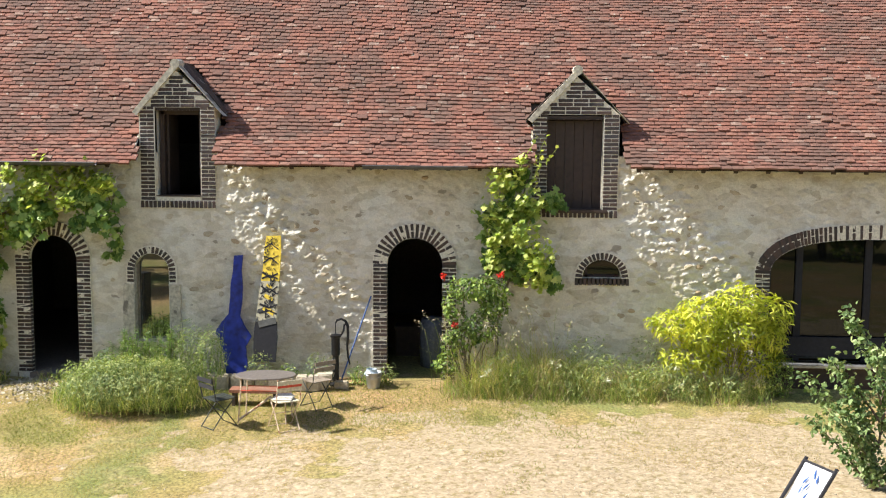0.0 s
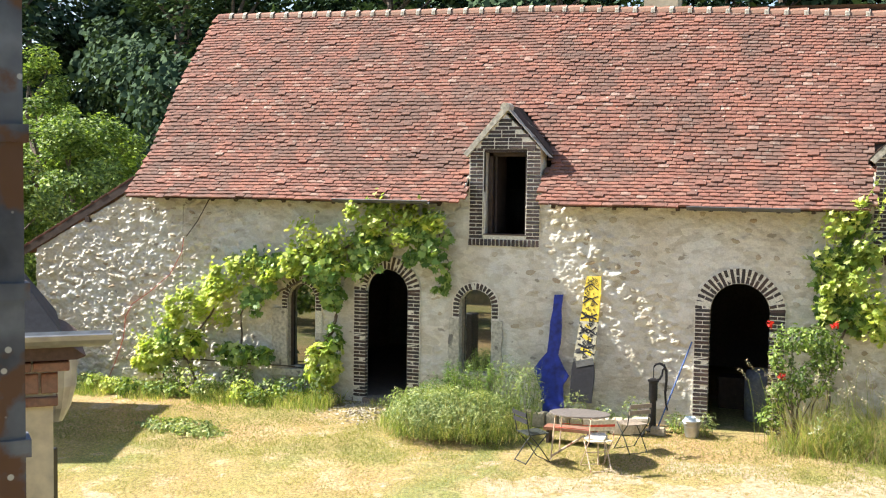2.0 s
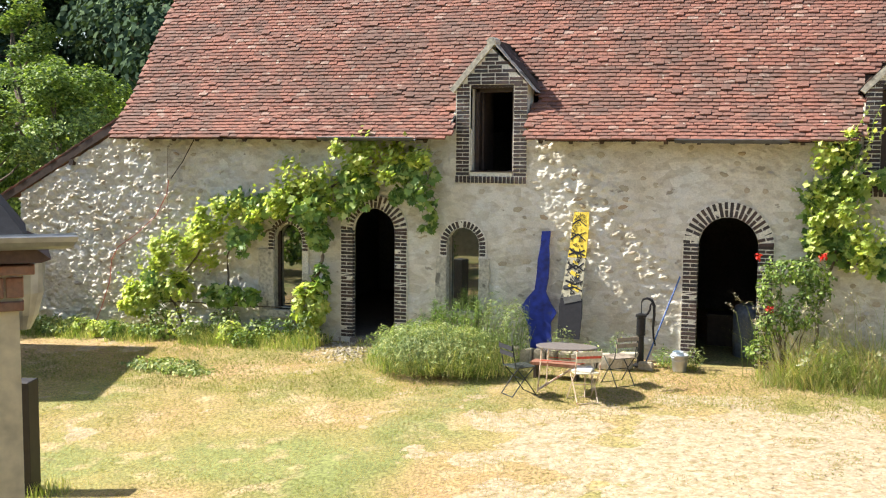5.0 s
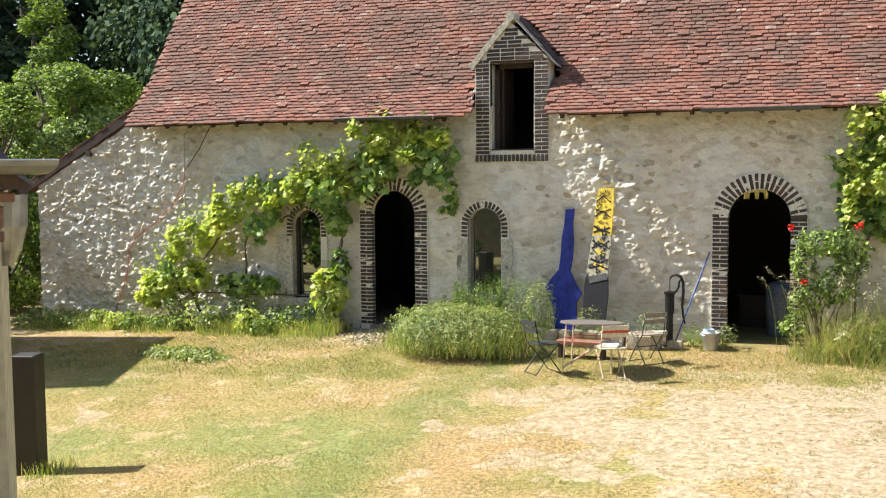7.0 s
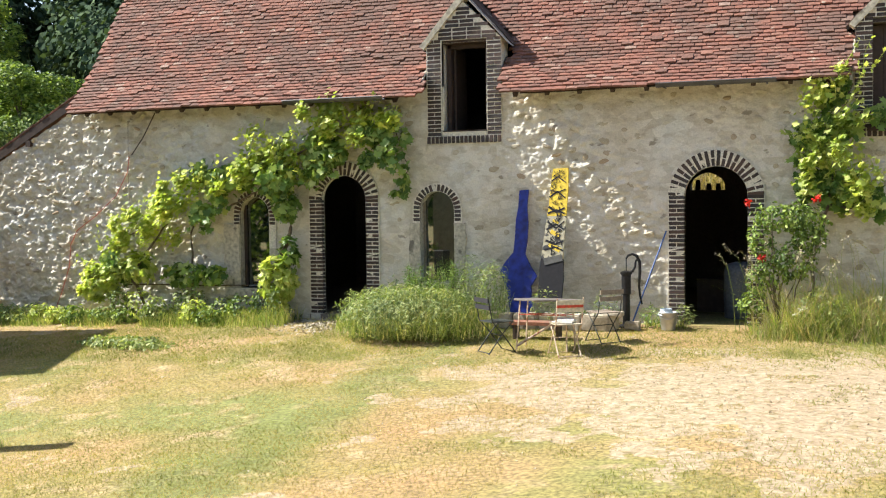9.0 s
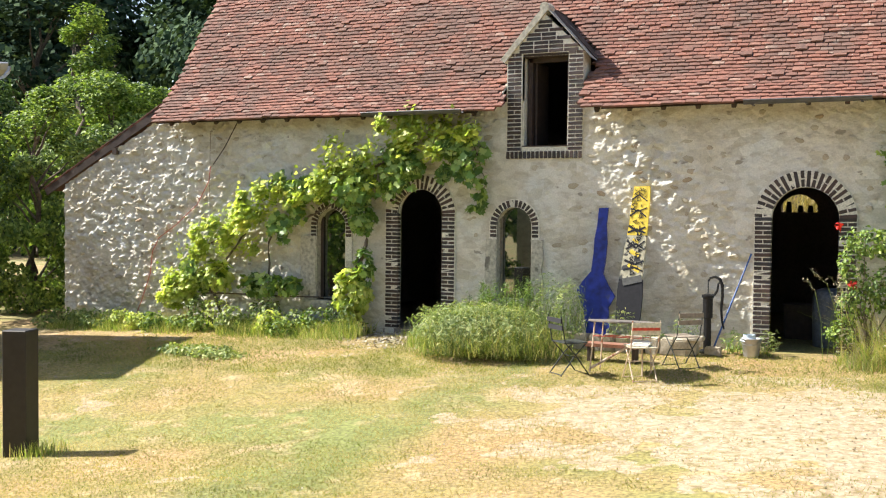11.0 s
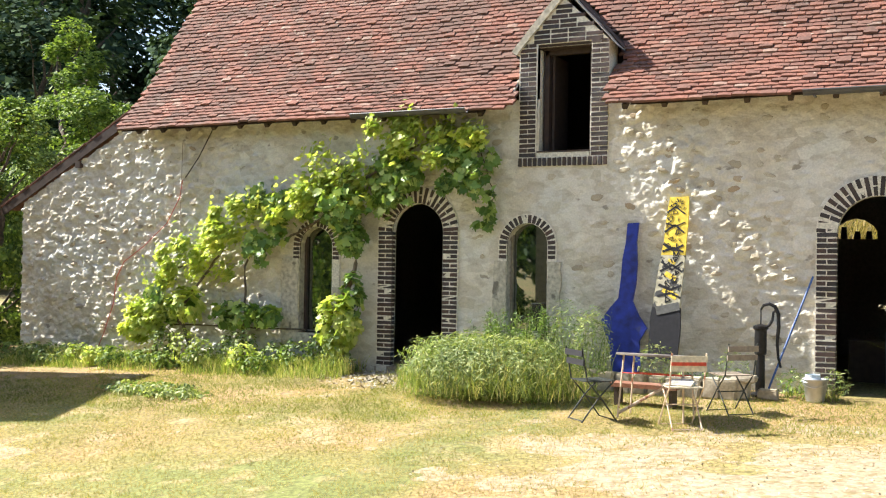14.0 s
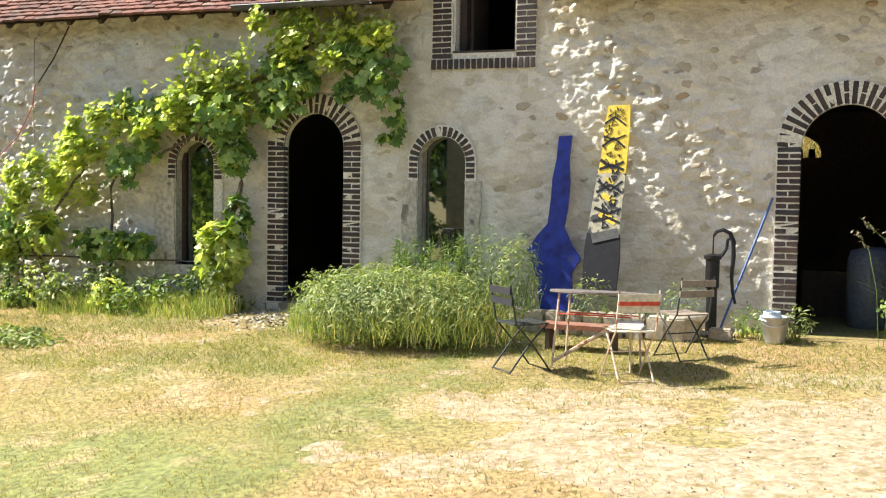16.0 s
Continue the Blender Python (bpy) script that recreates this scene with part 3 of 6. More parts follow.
RX0, RX1 = -13.52, 9.2
verts, faces = [], []
xs = list(np.linspace(RX0, RX1, 60))
ss = list(np.linspace(0, LEN, 16))
cuts = [(-7.03, -5.80, 4.3), (-0.85, 0.45, 4.25)]
for x in xs:
    for s in ss:
        y, z, a = roof_at(x, s)
        verts.append((x, y + 0.02, z - 0.03))
m = len(ss)
for i in range(len(xs) - 1):
    for j in range(m - 1):
        xa, xb = xs[i], xs[i + 1]
        if any(xb > a and xa < b and verts[i * m + j][2] < h - 0.1 for a, b, h in cuts) and j < 8:
            continue
        faces.append((i * m + j, (i + 1) * m + j, (i + 1) * m + j + 1, i * m + j + 1))
k0 = len(verts)
for x in (RX0, RX1):
    y, z, a = roof_at(x, LEN)
    verts += [(x, y + 0.02, z - 0.03), (x, 6.4, 3.3)]
faces.append((k0, k0 + 2, k0 + 3, k0 + 1))
roof = tagged(finish("roof", mesh_of("roof", verts, faces), UNDER, None), "steep roof of weathered red clay tiles", "roof", kind="structure")

# end wall, back wall, floor inside
bm = bmesh.new()
prof = [(0.0, -0.4), (6.0, -0.4), (6.0, 3.6), (2.6, 7.0), (1.6, 5.9), (0.9, 4.95), (0.4, 4.2), (0.05, 3.8)]
a = [bm.verts.new((-13.40, y, z)) for y, z in prof]
b = [bm.verts.new((-13.15, y, z)) for y, z in prof]
bm.faces.new(a)
bm.faces.new(b[::-1])
for i in range(len(a)):
    bm.faces.new((a[i], b[i], b[(i + 1) % len(a)], a[(i + 1) % len(a)]))
tagged(part("wall_west", bm, WALL), "rendered stone gable wall of the barn", "wall", kind="structure")
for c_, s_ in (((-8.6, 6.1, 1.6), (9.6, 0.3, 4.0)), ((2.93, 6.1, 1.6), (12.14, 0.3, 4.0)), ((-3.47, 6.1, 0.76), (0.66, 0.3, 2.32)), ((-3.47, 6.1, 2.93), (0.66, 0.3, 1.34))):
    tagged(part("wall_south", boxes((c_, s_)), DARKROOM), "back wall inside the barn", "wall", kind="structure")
bm = bmesh.new()
slab(bm, [(-3.81, 2.27), (-3.81, 2.02), (-3.74, 2.14), (-3.60, 2.23), (-3.47, 2.262), (-3.34, 2.23), (-3.20, 2.14), (-3.13, 2.02), (-3.13, 2.27)], 5.95, 6.05)
tagged(part("wall_south", bm, DARKROOM), "back wall inside the barn", "wall", kind="structure")
for k_, (x_, h_) in enumerate(((-3.66, 0.20), (-3.45, 0.13), (-3.27, 0.13))):
    pt = thing("flower_pot", (x_, 6.02, 1.92), "dark flower pot on the ledge of the back opening", "flower pot", "pots on the ledge")
    bm = bmesh.new()
    lathe(bm, [(0.055, 0), (0.05, h_ * 0.5), (0.04, h_)], 12)
    part("pot", bm, BLACK, pt)
tagged(part("wall_east", boxes(((9.05, 3.0, 1.6), (0.3, 6.2, 4.0))), WALL), "rendered east end wall of the barn", "wall", kind="structure")
tagged(part("floor", boxes(((-2.2, 3.1, -0.10), (22.2, 6.2, 0.16))), EARTH), "dark earth floor inside the barn", "floor", kind="structure")
tagged(part("ceiling", boxes(((-2.2, 3.1, 2.62), (22.2, 5.4, 0.08))), DARKWOOD), "dark boarded loft floor", "ceiling", kind="structure")
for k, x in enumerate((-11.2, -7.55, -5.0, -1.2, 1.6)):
    tagged(part("wall_inner", boxes(((x, 3.3, 1.2), (0.2, 5.4, 2.9))), DARKROOM), "grey-brown plastered partition wall inside the barn", "wall", kind="structure")

# lean-to behind the west end of the wall, with its sloping verge
verge = thing("leanto_roof", label="mossy tiled lean-to roof with dark verge board at the gable", category="roof")
verge["kind"] = "structure"
bm = bmesh.new()
A, B = Vector((-16.42, 0, 2.10)), Vector((-13.45, 0, 3.66))
d = (B - A).normalized()
up = Vector((-d.z, 0, d.x))
quad = [A, B, B + up * 0.13, A + up * 0.13]
slab(bm, [(p.x, p.z) for p in quad], -0.035, -0.012)
part("verge_board", bm, DARKWOOD, verge, "dark weathered verge board")
bm = bmesh.new()
quad = [A + up * 0.10, B + up * 0.10, B + up * 0.16, A + up * 0.16]
slab(bm, [(p.x, p.z) for p in quad], -0.02, 3.2)
part("roof_deck", bm, TILE, verge)
rr = random.Random(9)
for k in range(28):
    p = A + d * (k * 0.118 + 0.05) + up * 0.165
    bm = bmesh.new()
    mm = Matrix.Translation((p.x, 0.05 + rr.uniform(-0.01, 0.01), p.z)) @ Matrix.Rotation(-math.atan2(d.z, d.x) - rr.uniform(0.04, 0.14), 4, "Y")
    box(bm, (0, 0, 0), (0.17, 0.17, 0.018), mm)
    part("tile", bm, TILE, verge)
tagged(part("purlin_end", boxes(((-14.72, -0.02, 2.91), (0.10, 0.10, 0.11))), DARKWOOD), "dark purlin end poking out of the gable wall", "beam", kind="structure")

# ---- brickwork ----
def jamb(key, side, z0, z1, width=0.21, bed=True):
    a, b, s, sp, top = OPEN[key]
    r = random.Random(len(key) * 7 + side)
    z, k = z0, 0
    while z < z1:
        # alternating: one stretcher, or two headers
        cx = a - width / 2 - 0.002 if side < 0 else b + width / 2 + 0.002
        if k % 2:
            lay("stretcher", wall, cx, 0.012, z + 0.031, rng=r)
        else:
            lay("header", wall, cx - 0.058, 0.012, z + 0.031, rng=r)
            lay("header", wall, cx + 0.058, 0.012, z + 0.031, rng=r)
        z += 0.0615
        k += 1


def ring(key, n, radial="stretcher", out=0.112, flat=False, mixk=True):
    a, b, s, sp, top = OPEN[key]
    cx, w, h = (a + b) / 2, (b - a) / 2, top - sp
    r = random.Random(n)
    for k in range(n):
        t = math.pi * (k + 0.5) / n
        c, sn = math.cos(t), math.sin(t)
        if flat:
            px, pz = cx + w * math.copysign(abs(c) ** 0.5, c), sp + h * sn
            nx_, nz_ = math.copysign(abs(c) ** 1.5, c) / w, sn / h
        else:
            px, pz = cx + w * c, sp + h * sn
            nx_, nz_ = c / w, sn / h
        l = math.hypot(nx_, nz_)
        nx_, nz_ = nx_ / l, nz_ / l
        ang = -math.atan2(nz_, nx_)
        if radial == "stretcher" and not (mixk and k % 2):
            lay("stretcher", wall, px + nx_ * out, 0.012, pz + nz_ * out, ang, rng=r)
        elif radial == "stretcher":
            for o in (0.054, 0.172):
                lay("header", wall, px + nx_ * o, 0.012, pz + nz_ * o, ang, rng=r)
        else:
            lay("header", wall, px + nx_ * 0.056, 0.012, pz + nz_ * 0.056, ang, rng=r)


for key, nring in (("door_west", 20), ("door_east", 22)):
    backing(key, 0.228, -0.033)
    jamb(key, -1, 0.0, OPEN[key][3])
    jamb(key, 1, 0.0, OPEN[key][3])
    ring(key, nring)
for key, nring in (("window_slim", 16), ("window_vine", 16)):
    a, b, s, sp, top = OPEN[key]
    backing(key, 0.125, -0.033)
    ring(key, nring, "header")
    for side in (a - 0.06, b + 0.06):
        for k in range(3):
            lay("header", wall, side, 0.012, sp - 0.033 - k * 0.0615)
backing("oval", 0.125, -0.033)
ring("oval", 17, "header")
for k in range(13):
    lay("header", wall, -0.16 + k * 0.0655, 0.012, 1.605, math.pi / 2)
backing("hall", 0.228, -0.033, flat=True)
ring("hall", 74, flat=True)
jamb("hall", -1, 0.35, 1.80)
# cement surrounds
for x, z0, z1, w in ((-7.255, 0.55, 1.46, 0.18), (-6.50, 0.55, 1.46, 0.18), (-10.545, 0.26, 1.45, 0.30), (-9.72, 0.30, 1.05, 0.22)):
    r = random.Random(int(x * 10))
    bm = bmesh.new()
    n = 9
    outline = [(x - w / 2 + r.uniform(-0.02, 0.02), z0 + (z1 - z0) * k / n) for k in range(n + 1)] + [(x + w / 2 + r.uniform(-0.02, 0.02), z1 - (z1 - z0) * k / n) for k in range(n + 1)]
    slab(bm, outline, -0.052, 0.03)
    part("cement_surround", bm, CEMENT, wall, "pale patched cement beside the window")
part("window_sill", boxes(((-10.13, -0.04, 0.33), (0.98, 0.16, 0.12))), CEMENT, wall, "pale cement window sill")
part("window_sill", boxes(((-6.88, -0.03, 0.50), (0.75, 0.12, 0.08))), CEMENT, wall, "pale cement window sill")


# ---- dormers ----
def dormer(name, x0, x1, z0, zt, apex, ox0, ox1, oz0, oz1, label):
    """A brick wall dormer with a small gabled roof."""
    d = thing(name, ((x0 + x1) / 2, 0, z0), label, "dormer")
    cx = (x0 + x1) / 2

    def L(x, y, z):
        return (x - cx, y, z - z0)

    # body: two jambs, gable, cheeks
    bm = bmesh.new()
    depth = 1.3
    for a, b in ((x0 + 0.004, ox0), (ox1, x1 - 0.004)):
        box(bm, L((a + b) / 2, 0.159, (z0 + zt) / 2 + 0.002), (b - a, 0.36, zt - z0 - 0.01))
    box(bm, L(cx, 0.159, (z0 + oz0) / 2), (ox1 - ox0, 0.36, oz0 - z0 - 0.01))
    part("mortar_core", bm, MORTAR, d)
    for x in (x0 + 0.06, x1 - 0.06):
        bm = bmesh.new()
        slab(bm, [(x - 0.05 - cx, z0 - z0 + 0.1), (x + 0.05 - cx, 0.1), (x + 0.05 - cx, zt - z0), (x - 0.05 - cx, zt - z0)], 0.05, depth)
        part("cheek", bm, SHADEBRICK, d)
    bm = bmesh.new()
    slab(bm, [(x0 - cx, zt - z0), (x1 - cx, zt - z0), (0, apex - 0.13 - z0)], -0.021, 0.3)
    part("gable", bm, MORTAR, d)
    r = random.Random(int(x0 * 10) + 90)
    # jamb bricks
    z, k = z0 + 0.115, 0
    while z < zt - 0.03:
        for side, (a, b) in enumerate(((x0, ox0), (ox1, x1))):
            if k % 2 == 0:
                ob = lay("stretcher", d, *L((a + b) / 2, 0.022, z + 0.03), rng=r)
            else:
                for o in (-0.057, 0.057):
                    lay("header", d, *L((a + b) / 2 + o, 0.022, z + 0.03), rng=r)
        z += 0.0615
        k += 1
    # sill row on end
    n = int((x1 - x0) / 0.0665)
    for k in range(n):
        lay("header", d, *L(x0 + (k + 0.5) * (x1 - x0) / n, 0.010, z0 + 0.056), math.pi / 2, rng=r)
    # gable courses
    z, k = zt + 0.0, 0
    while z < apex - 0.25:
        half = (x1 - x0) / 2 * (1 - (z + 0.05 - zt) / (apex - 0.13 - zt)) - 0.02
        n = max(1, int(round(2 * half / 0.235)))
        for i in range(n):
            x = cx + (i - (n - 1) / 2 + (0.25 if k % 2 else -0.25) * (n > 1)) * 0.235
            if abs(x - cx) + 0.11 < half + 0.10:
                lay("stretcher", d, *L(x, 0.022, z + 0.03), rng=r)
        z += 0.0615
        k += 1
    # mortar fillets where the tiles meet the sides
    for x in (x0 - 0.025,):
        bm = bmesh.new()
        tube(bm, [L(x + (0.05 if x < cx else -0.05) * (s_ > 1.0), roof_at(x, s_)[0], roof_at(x, s_)[1] - 0.005) for s_ in (0.35, 0.6, 0.9, 1.25)], 0.020, 7)
        part("mortar_fillet", bm, CEMENT, d)
    part("sill_board", boxes((L((ox0 + ox1) / 2, 0.14, oz0 + 0.008), (ox1 - ox0 - 0.01, 0.34, 0.016))), DARKWOOD, d)
    # lintel
    part("lintel", boxes((L((ox0 + ox1) / 2, 0.12, oz1 + 0.03), (ox1 - ox0 + 0.1, 0.22, 0.06))), DARKWOOD, d, "dark wooden lintel")
    # coping: rough cement strips up the gable
    for side in (-1, 1):
        bm = bmesh.new()
        lo, hi = (side * ((x1 - x0) / 2 + 0.09), zt - 0.07 - z0), (0, apex - z0)
        dd = Vector((hi[0] - lo[0], 0, hi[1] - lo[1])).normalized()
        nn = Vector((-dd.z * side, 0, abs(dd.x))) if side > 0 else Vector((-dd.z, 0, dd.x))
        if nn.z < 0:
            nn = -nn
        n = 7
        inner = [(lo[0] + (hi[0] - lo[0]) * k / n - nn.x * (0.085 + r.uniform(-0.01, 0.01)), lo[1] + (hi[1] - lo[1]) * k / n - nn.z * 0.085) for k in range(n + 1)]
        outer = [(lo[0] + (hi[0] - lo[0]) * k / n, lo[1] + (hi[1] - lo[1]) * k / n + r.uniform(-0.008, 0.008)) for k in range(n, -1, -1)]
        pts = inner + outer
        slab(bm, pts if side < 0 else pts, -0.07, 0.16)
        part("coping", bm, CEMENT, d, "rough cement coping")
        # roof slope
        bm = bmesh.new()
        back = 1.6
        a, b = lo[0] * 1.03, 0
        za, zb = lo[1] + 0.0, hi[1] - 0.02
        vs = [bm.verts.new(p) for p in [(a, 0.15, za), (b, 0.15, zb), (b, back, zb), (a, 0.9, za)]]
        vt = [bm.verts.new(Vector(v.co) - Vector((0, 0, 0.05))) for v in vs]
        bm.faces.new(vs)
        bm.faces.new(vt[::-1])
        for i in range(4):
            bm.faces.new((vs[i], vt[i], vt[(i + 1) % 4], vs[(i + 1) % 4]))
        part("roof_slope", bm, SLATE, d)
        for cy in range(9):
            for c in range(5):
                t = (c + 0.5) / 5
                y = 0.2 + cy * 0.165 + (0.08 if c % 2 else 0)
                if y > 0.85 + 0.75 * t:
                    continue
                px, pz = a + (b - a) * t, za + (zb - za) * t + 0.012
                bm = bmesh.new()
                box(bm, (0, 0, 0), (math.hypot(a, zb - za) / 5 * 1.25, 0.158, 0.012), Matrix.Translation((px, y, pz)) @ Matrix.Rotation(-math.atan2(zb - za, -a), 4, "Y") @ Matrix.Rotation(0.06 * side, 4, "Y"))
                part("tile", bm, SHADETILE, d, "clay tile darkened for shade, with pale lichen spots")
    bm = bmesh.new()
    tube(bm, [(0, -0.075, apex - z0 - 0.03), (0, 0.2, apex - z0 - 0.02)], [0.075, 0.075], 10)
    part("ridge_stone", bm, CEMENT, d, "rounded cement cap")
    return d, L


dw, L = dormer("dormer", -7.03, -5.82, 2.68, 4.25, 4.95, -6.775, -6.05, 2.86, 4.20, "dark brick dormer with cement coping and open loft hatch")
part("hatch_frame", boxes((L(-6.72, 0.22, 3.53), (0.07, 0.10, 1.34)), (L(-6.10, 0.22, 3.53), (0.06, 0.10, 1.34)), (L(-6.41, 0.22, 4.17), (0.66, 0.10, 0.06))), DARKWOOD, dw, "dark brown wooden hatch frame")
part("hatch_shutter", boxes((L(-6.66, 0.52, 3.52), (0.035, 0.5, 1.26))), DARKWOOD, dw, "open brown wooden hatch leaf")
de, L = dormer("dormer", -0.86, 0.45, 2.60, 4.18, 4.88, -0.66, 0.205, 2.72, 4.10, "dark brick dormer with cement coping and closed brown shutter")
for k in range(6):
    part("shutter_board", boxes((L(-0.66 + (k + 0.5) * 0.144, 0.16 + 0.002 * (k % 2), 3.41), (0.138, 0.03, 1.36))), DARKWOOD, de)
part("sill", boxes((L(-0.22, 0.0, 2.70), (1.0, 0.16, 0.05))), DARKWOOD, de, "dark wooden sill")

# ---- gutters and rafter ends ----
def gutter(x0, x1, z):
    g = thing("gutter", ((x0 + x1) / 2, -0.5, z), "short grey zinc gutter under the tiled eave", "gutter", "short gutters")
    bm = bmesh.new()
    l = (x1 - x0) / 2
    n = 8
    rows = []
    for x in (-l, l):
        rows.append([bm.verts.new((x, 0.06 * math.cos(t), 0.055 * math.sin(t))) for t in [math.pi + math.pi * k / n for k in range(n + 1)]] + [bm.verts.new((x, 0.053 * math.cos(t), 0.048 * math.sin(t) + 0.002)) for t in [2 * math.pi - math.pi * k / n for k in range(n + 1)]])
    m = len(rows[0])
    for i in range(m):
        bm.faces.new((rows[0][i], rows[0][(i + 1) % m], rows[1][(i + 1) % m], rows[1][i]))
    for row in rows:
        bm.faces.new(row)
    part("trough", bm, GREYMETAL, g)
    bm = bmesh.new()
    tube(bm, [(-l, -0.062, 0.0), (l, -0.062, 0.0)], 0.01, 6)
    part("rolled_edge", bm, GREYMETAL, g)
    for k in range(3):
        part("bracket", boxes(((-l * 0.85 + k * l * 0.85, 0.03, -0.06), (0.025, 0.16, 0.012))), GREYMETAL, g)
    return g


gutter(-9.27, -7.55, 3.40)
gutter(-3.44, -1.85, 3.39)
rafters = thing("rafter_row", (0, 0, 0), "dark rafter ends under the eave", "rafter")
rafters["kind"] = "structure"
for k in range(46):
    x = -13.2 + k * 0.48
    if any(a - 0.1 < x < b + 0.1 for a, b, h in cuts):
        continue
    bm = bmesh.new()
    box(bm, (0, 0, 0), (0.06, 0.5, 0.07), Matrix.Translation((x, -0.15, 3.51)) @ Matrix.Rotation(radians(42), 4, "X"))
    part("rafter_end", bm, DARKWOOD, rafters)

# ---- windows ----
def pane(parent, x0, x1, z0, z1, y, material):
    return part("pane", boxes((((x0 + x1) / 2, y, (z0 + z1) / 2), (x1 - x0, 0.006, z1 - z0))), material, parent)


w = thing("window_1", label="slim arched window with old reflecting glass", category="window")
w["kind"] = "structure"
pane(w, -7.15, -6.61, 0.55, 1.96, 0.14, GLASS)
part("window_frame", boxes(((-7.14, 0.12, 1.2), (0.03, 0.05, 1.4)), ((-6.62, 0.12, 1.2), (0.03, 0.05, 1.4))), OLDWOOD, w)
w = thing("window_2", label="dark arched window behind the vine", category="window")
w["kind"] = "structure"
pane(w, -10.38, -9.85, 0.42, 1.92, 0.14, GLASS)
part("window_frame", boxes(((-10.37, 0.12, 1.1), (0.04, 0.05, 1.5)), ((-9.87, 0.12, 1.1), (0.04, 0.05, 1.5))), DARKWOOD, w)
w = thing("window_3", label="small half-round window with a dark pane", category="window")
w["kind"] = "structure"
pane(w, -0.06, 0.52, 1.66, 1.96, 0.16, BIGGLASS)
part("window_frame", boxes(((0.23, 0.14, 1.68), (0.58, 0.04, 0.035)), ((0.0, 0.14, 1.75), (0.03, 0.04, 0.2))), DARKWOOD, w)
w = thing("window_4", label="wide arched glazed front with dark metal frames", category="window")
w["kind"] = "structure"
xs4 = [2.80, 3.28, 4.33, 5.4, 6.5, 7.2]
for a, b in zip(xs4, xs4[1:]):
    pane(w, a + 0.03, b - 0.03, 0.42, 2.32, 0.15, BIGGLASS)
for x in xs4:
    part("mullion", boxes(((x, 0.13, 1.35), (0.10, 0.06, 1.95))), BLACK, w)
part("rail", boxes(((5.0, 0.10, 0.62), (4.4, 0.07, 0.30))), BLACK, w)
part("window_sill", boxes(((5.0, -0.02, 0.36), (4.5, 0.36, 0.04))), ZINC, w, "thin dull zinc sill")
part("plinth", boxes(((5.0, 0.0, 0.13), (4.4, 0.2, 0.40))), DARKWOOD, w)


MOSS = plain_mat('brown_moss', (0.07, 0.06, 0.04), 1.0)
rnd = random.Random(21)

# ---- buildings round the yard, out of the picture ----
CREAMWALL = plain_mat("cream_lime_render", (0.50, 0.43, 0.30), 0.95, grain=6, vary=0.2)
tagged(part("wall_house", boxes(((-6.3, -18.2, 2.6), (15.4, 0.4, 6.2))), CREAMWALL), "cream rendered wall of the house", "wall", kind="structure")
# unseen block, placed and sized to cast the shadow on the lawn's left
bm = bmesh.new()
box(bm, (-2.6, -1.5, 2.05), (5.2, 3.0, 5.1), Matrix.Translation((-17.1, -1.7, 0)) @ Matrix.Rotation(radians(14.5), 4, "Z"))
tagged(part("wall_shadow_caster", bm, CREAMWALL), "unseen cream block that casts the shadow on the lawn's left", "wall", kind="structure")

steps = thing("stone_steps", (-1.2, -16.3, 0), "pale stone steps down from the house door", "steps")
steps["kind"] = "structure"
part("landing", boxes(((0, -0.75, 0.95), (1.6, 1.7, 2.1))), CEMENT, steps)
for k, (y, z) in enumerate(((0.18, 1.85), (0.36, 1.63), (0.54, 1.35), (0.72, 0.85), (0.90, 0.50), (1.15, 0.30), (1.5, 0.12), (1.9, 0.0))):
    part("step", boxes(((0, y + 0.09, z / 2 - 0.15), (1.6, 0.20 if k < 5 else 0.36, z + 0.3))), CEMENT, steps)

# ---- trees and woods ----
def limb_points(a, b, r, n=5, wob=0.12):
    a, b = Vector(a), Vector(b)
    l = (b - a).length
    return [a.lerp(b, k / n) + Vector([r.uniform(-1, 1) * wob * l * 0.3 * math.sin(math.pi * k / n) for _ in range(3)]) for k in range(n + 1)]


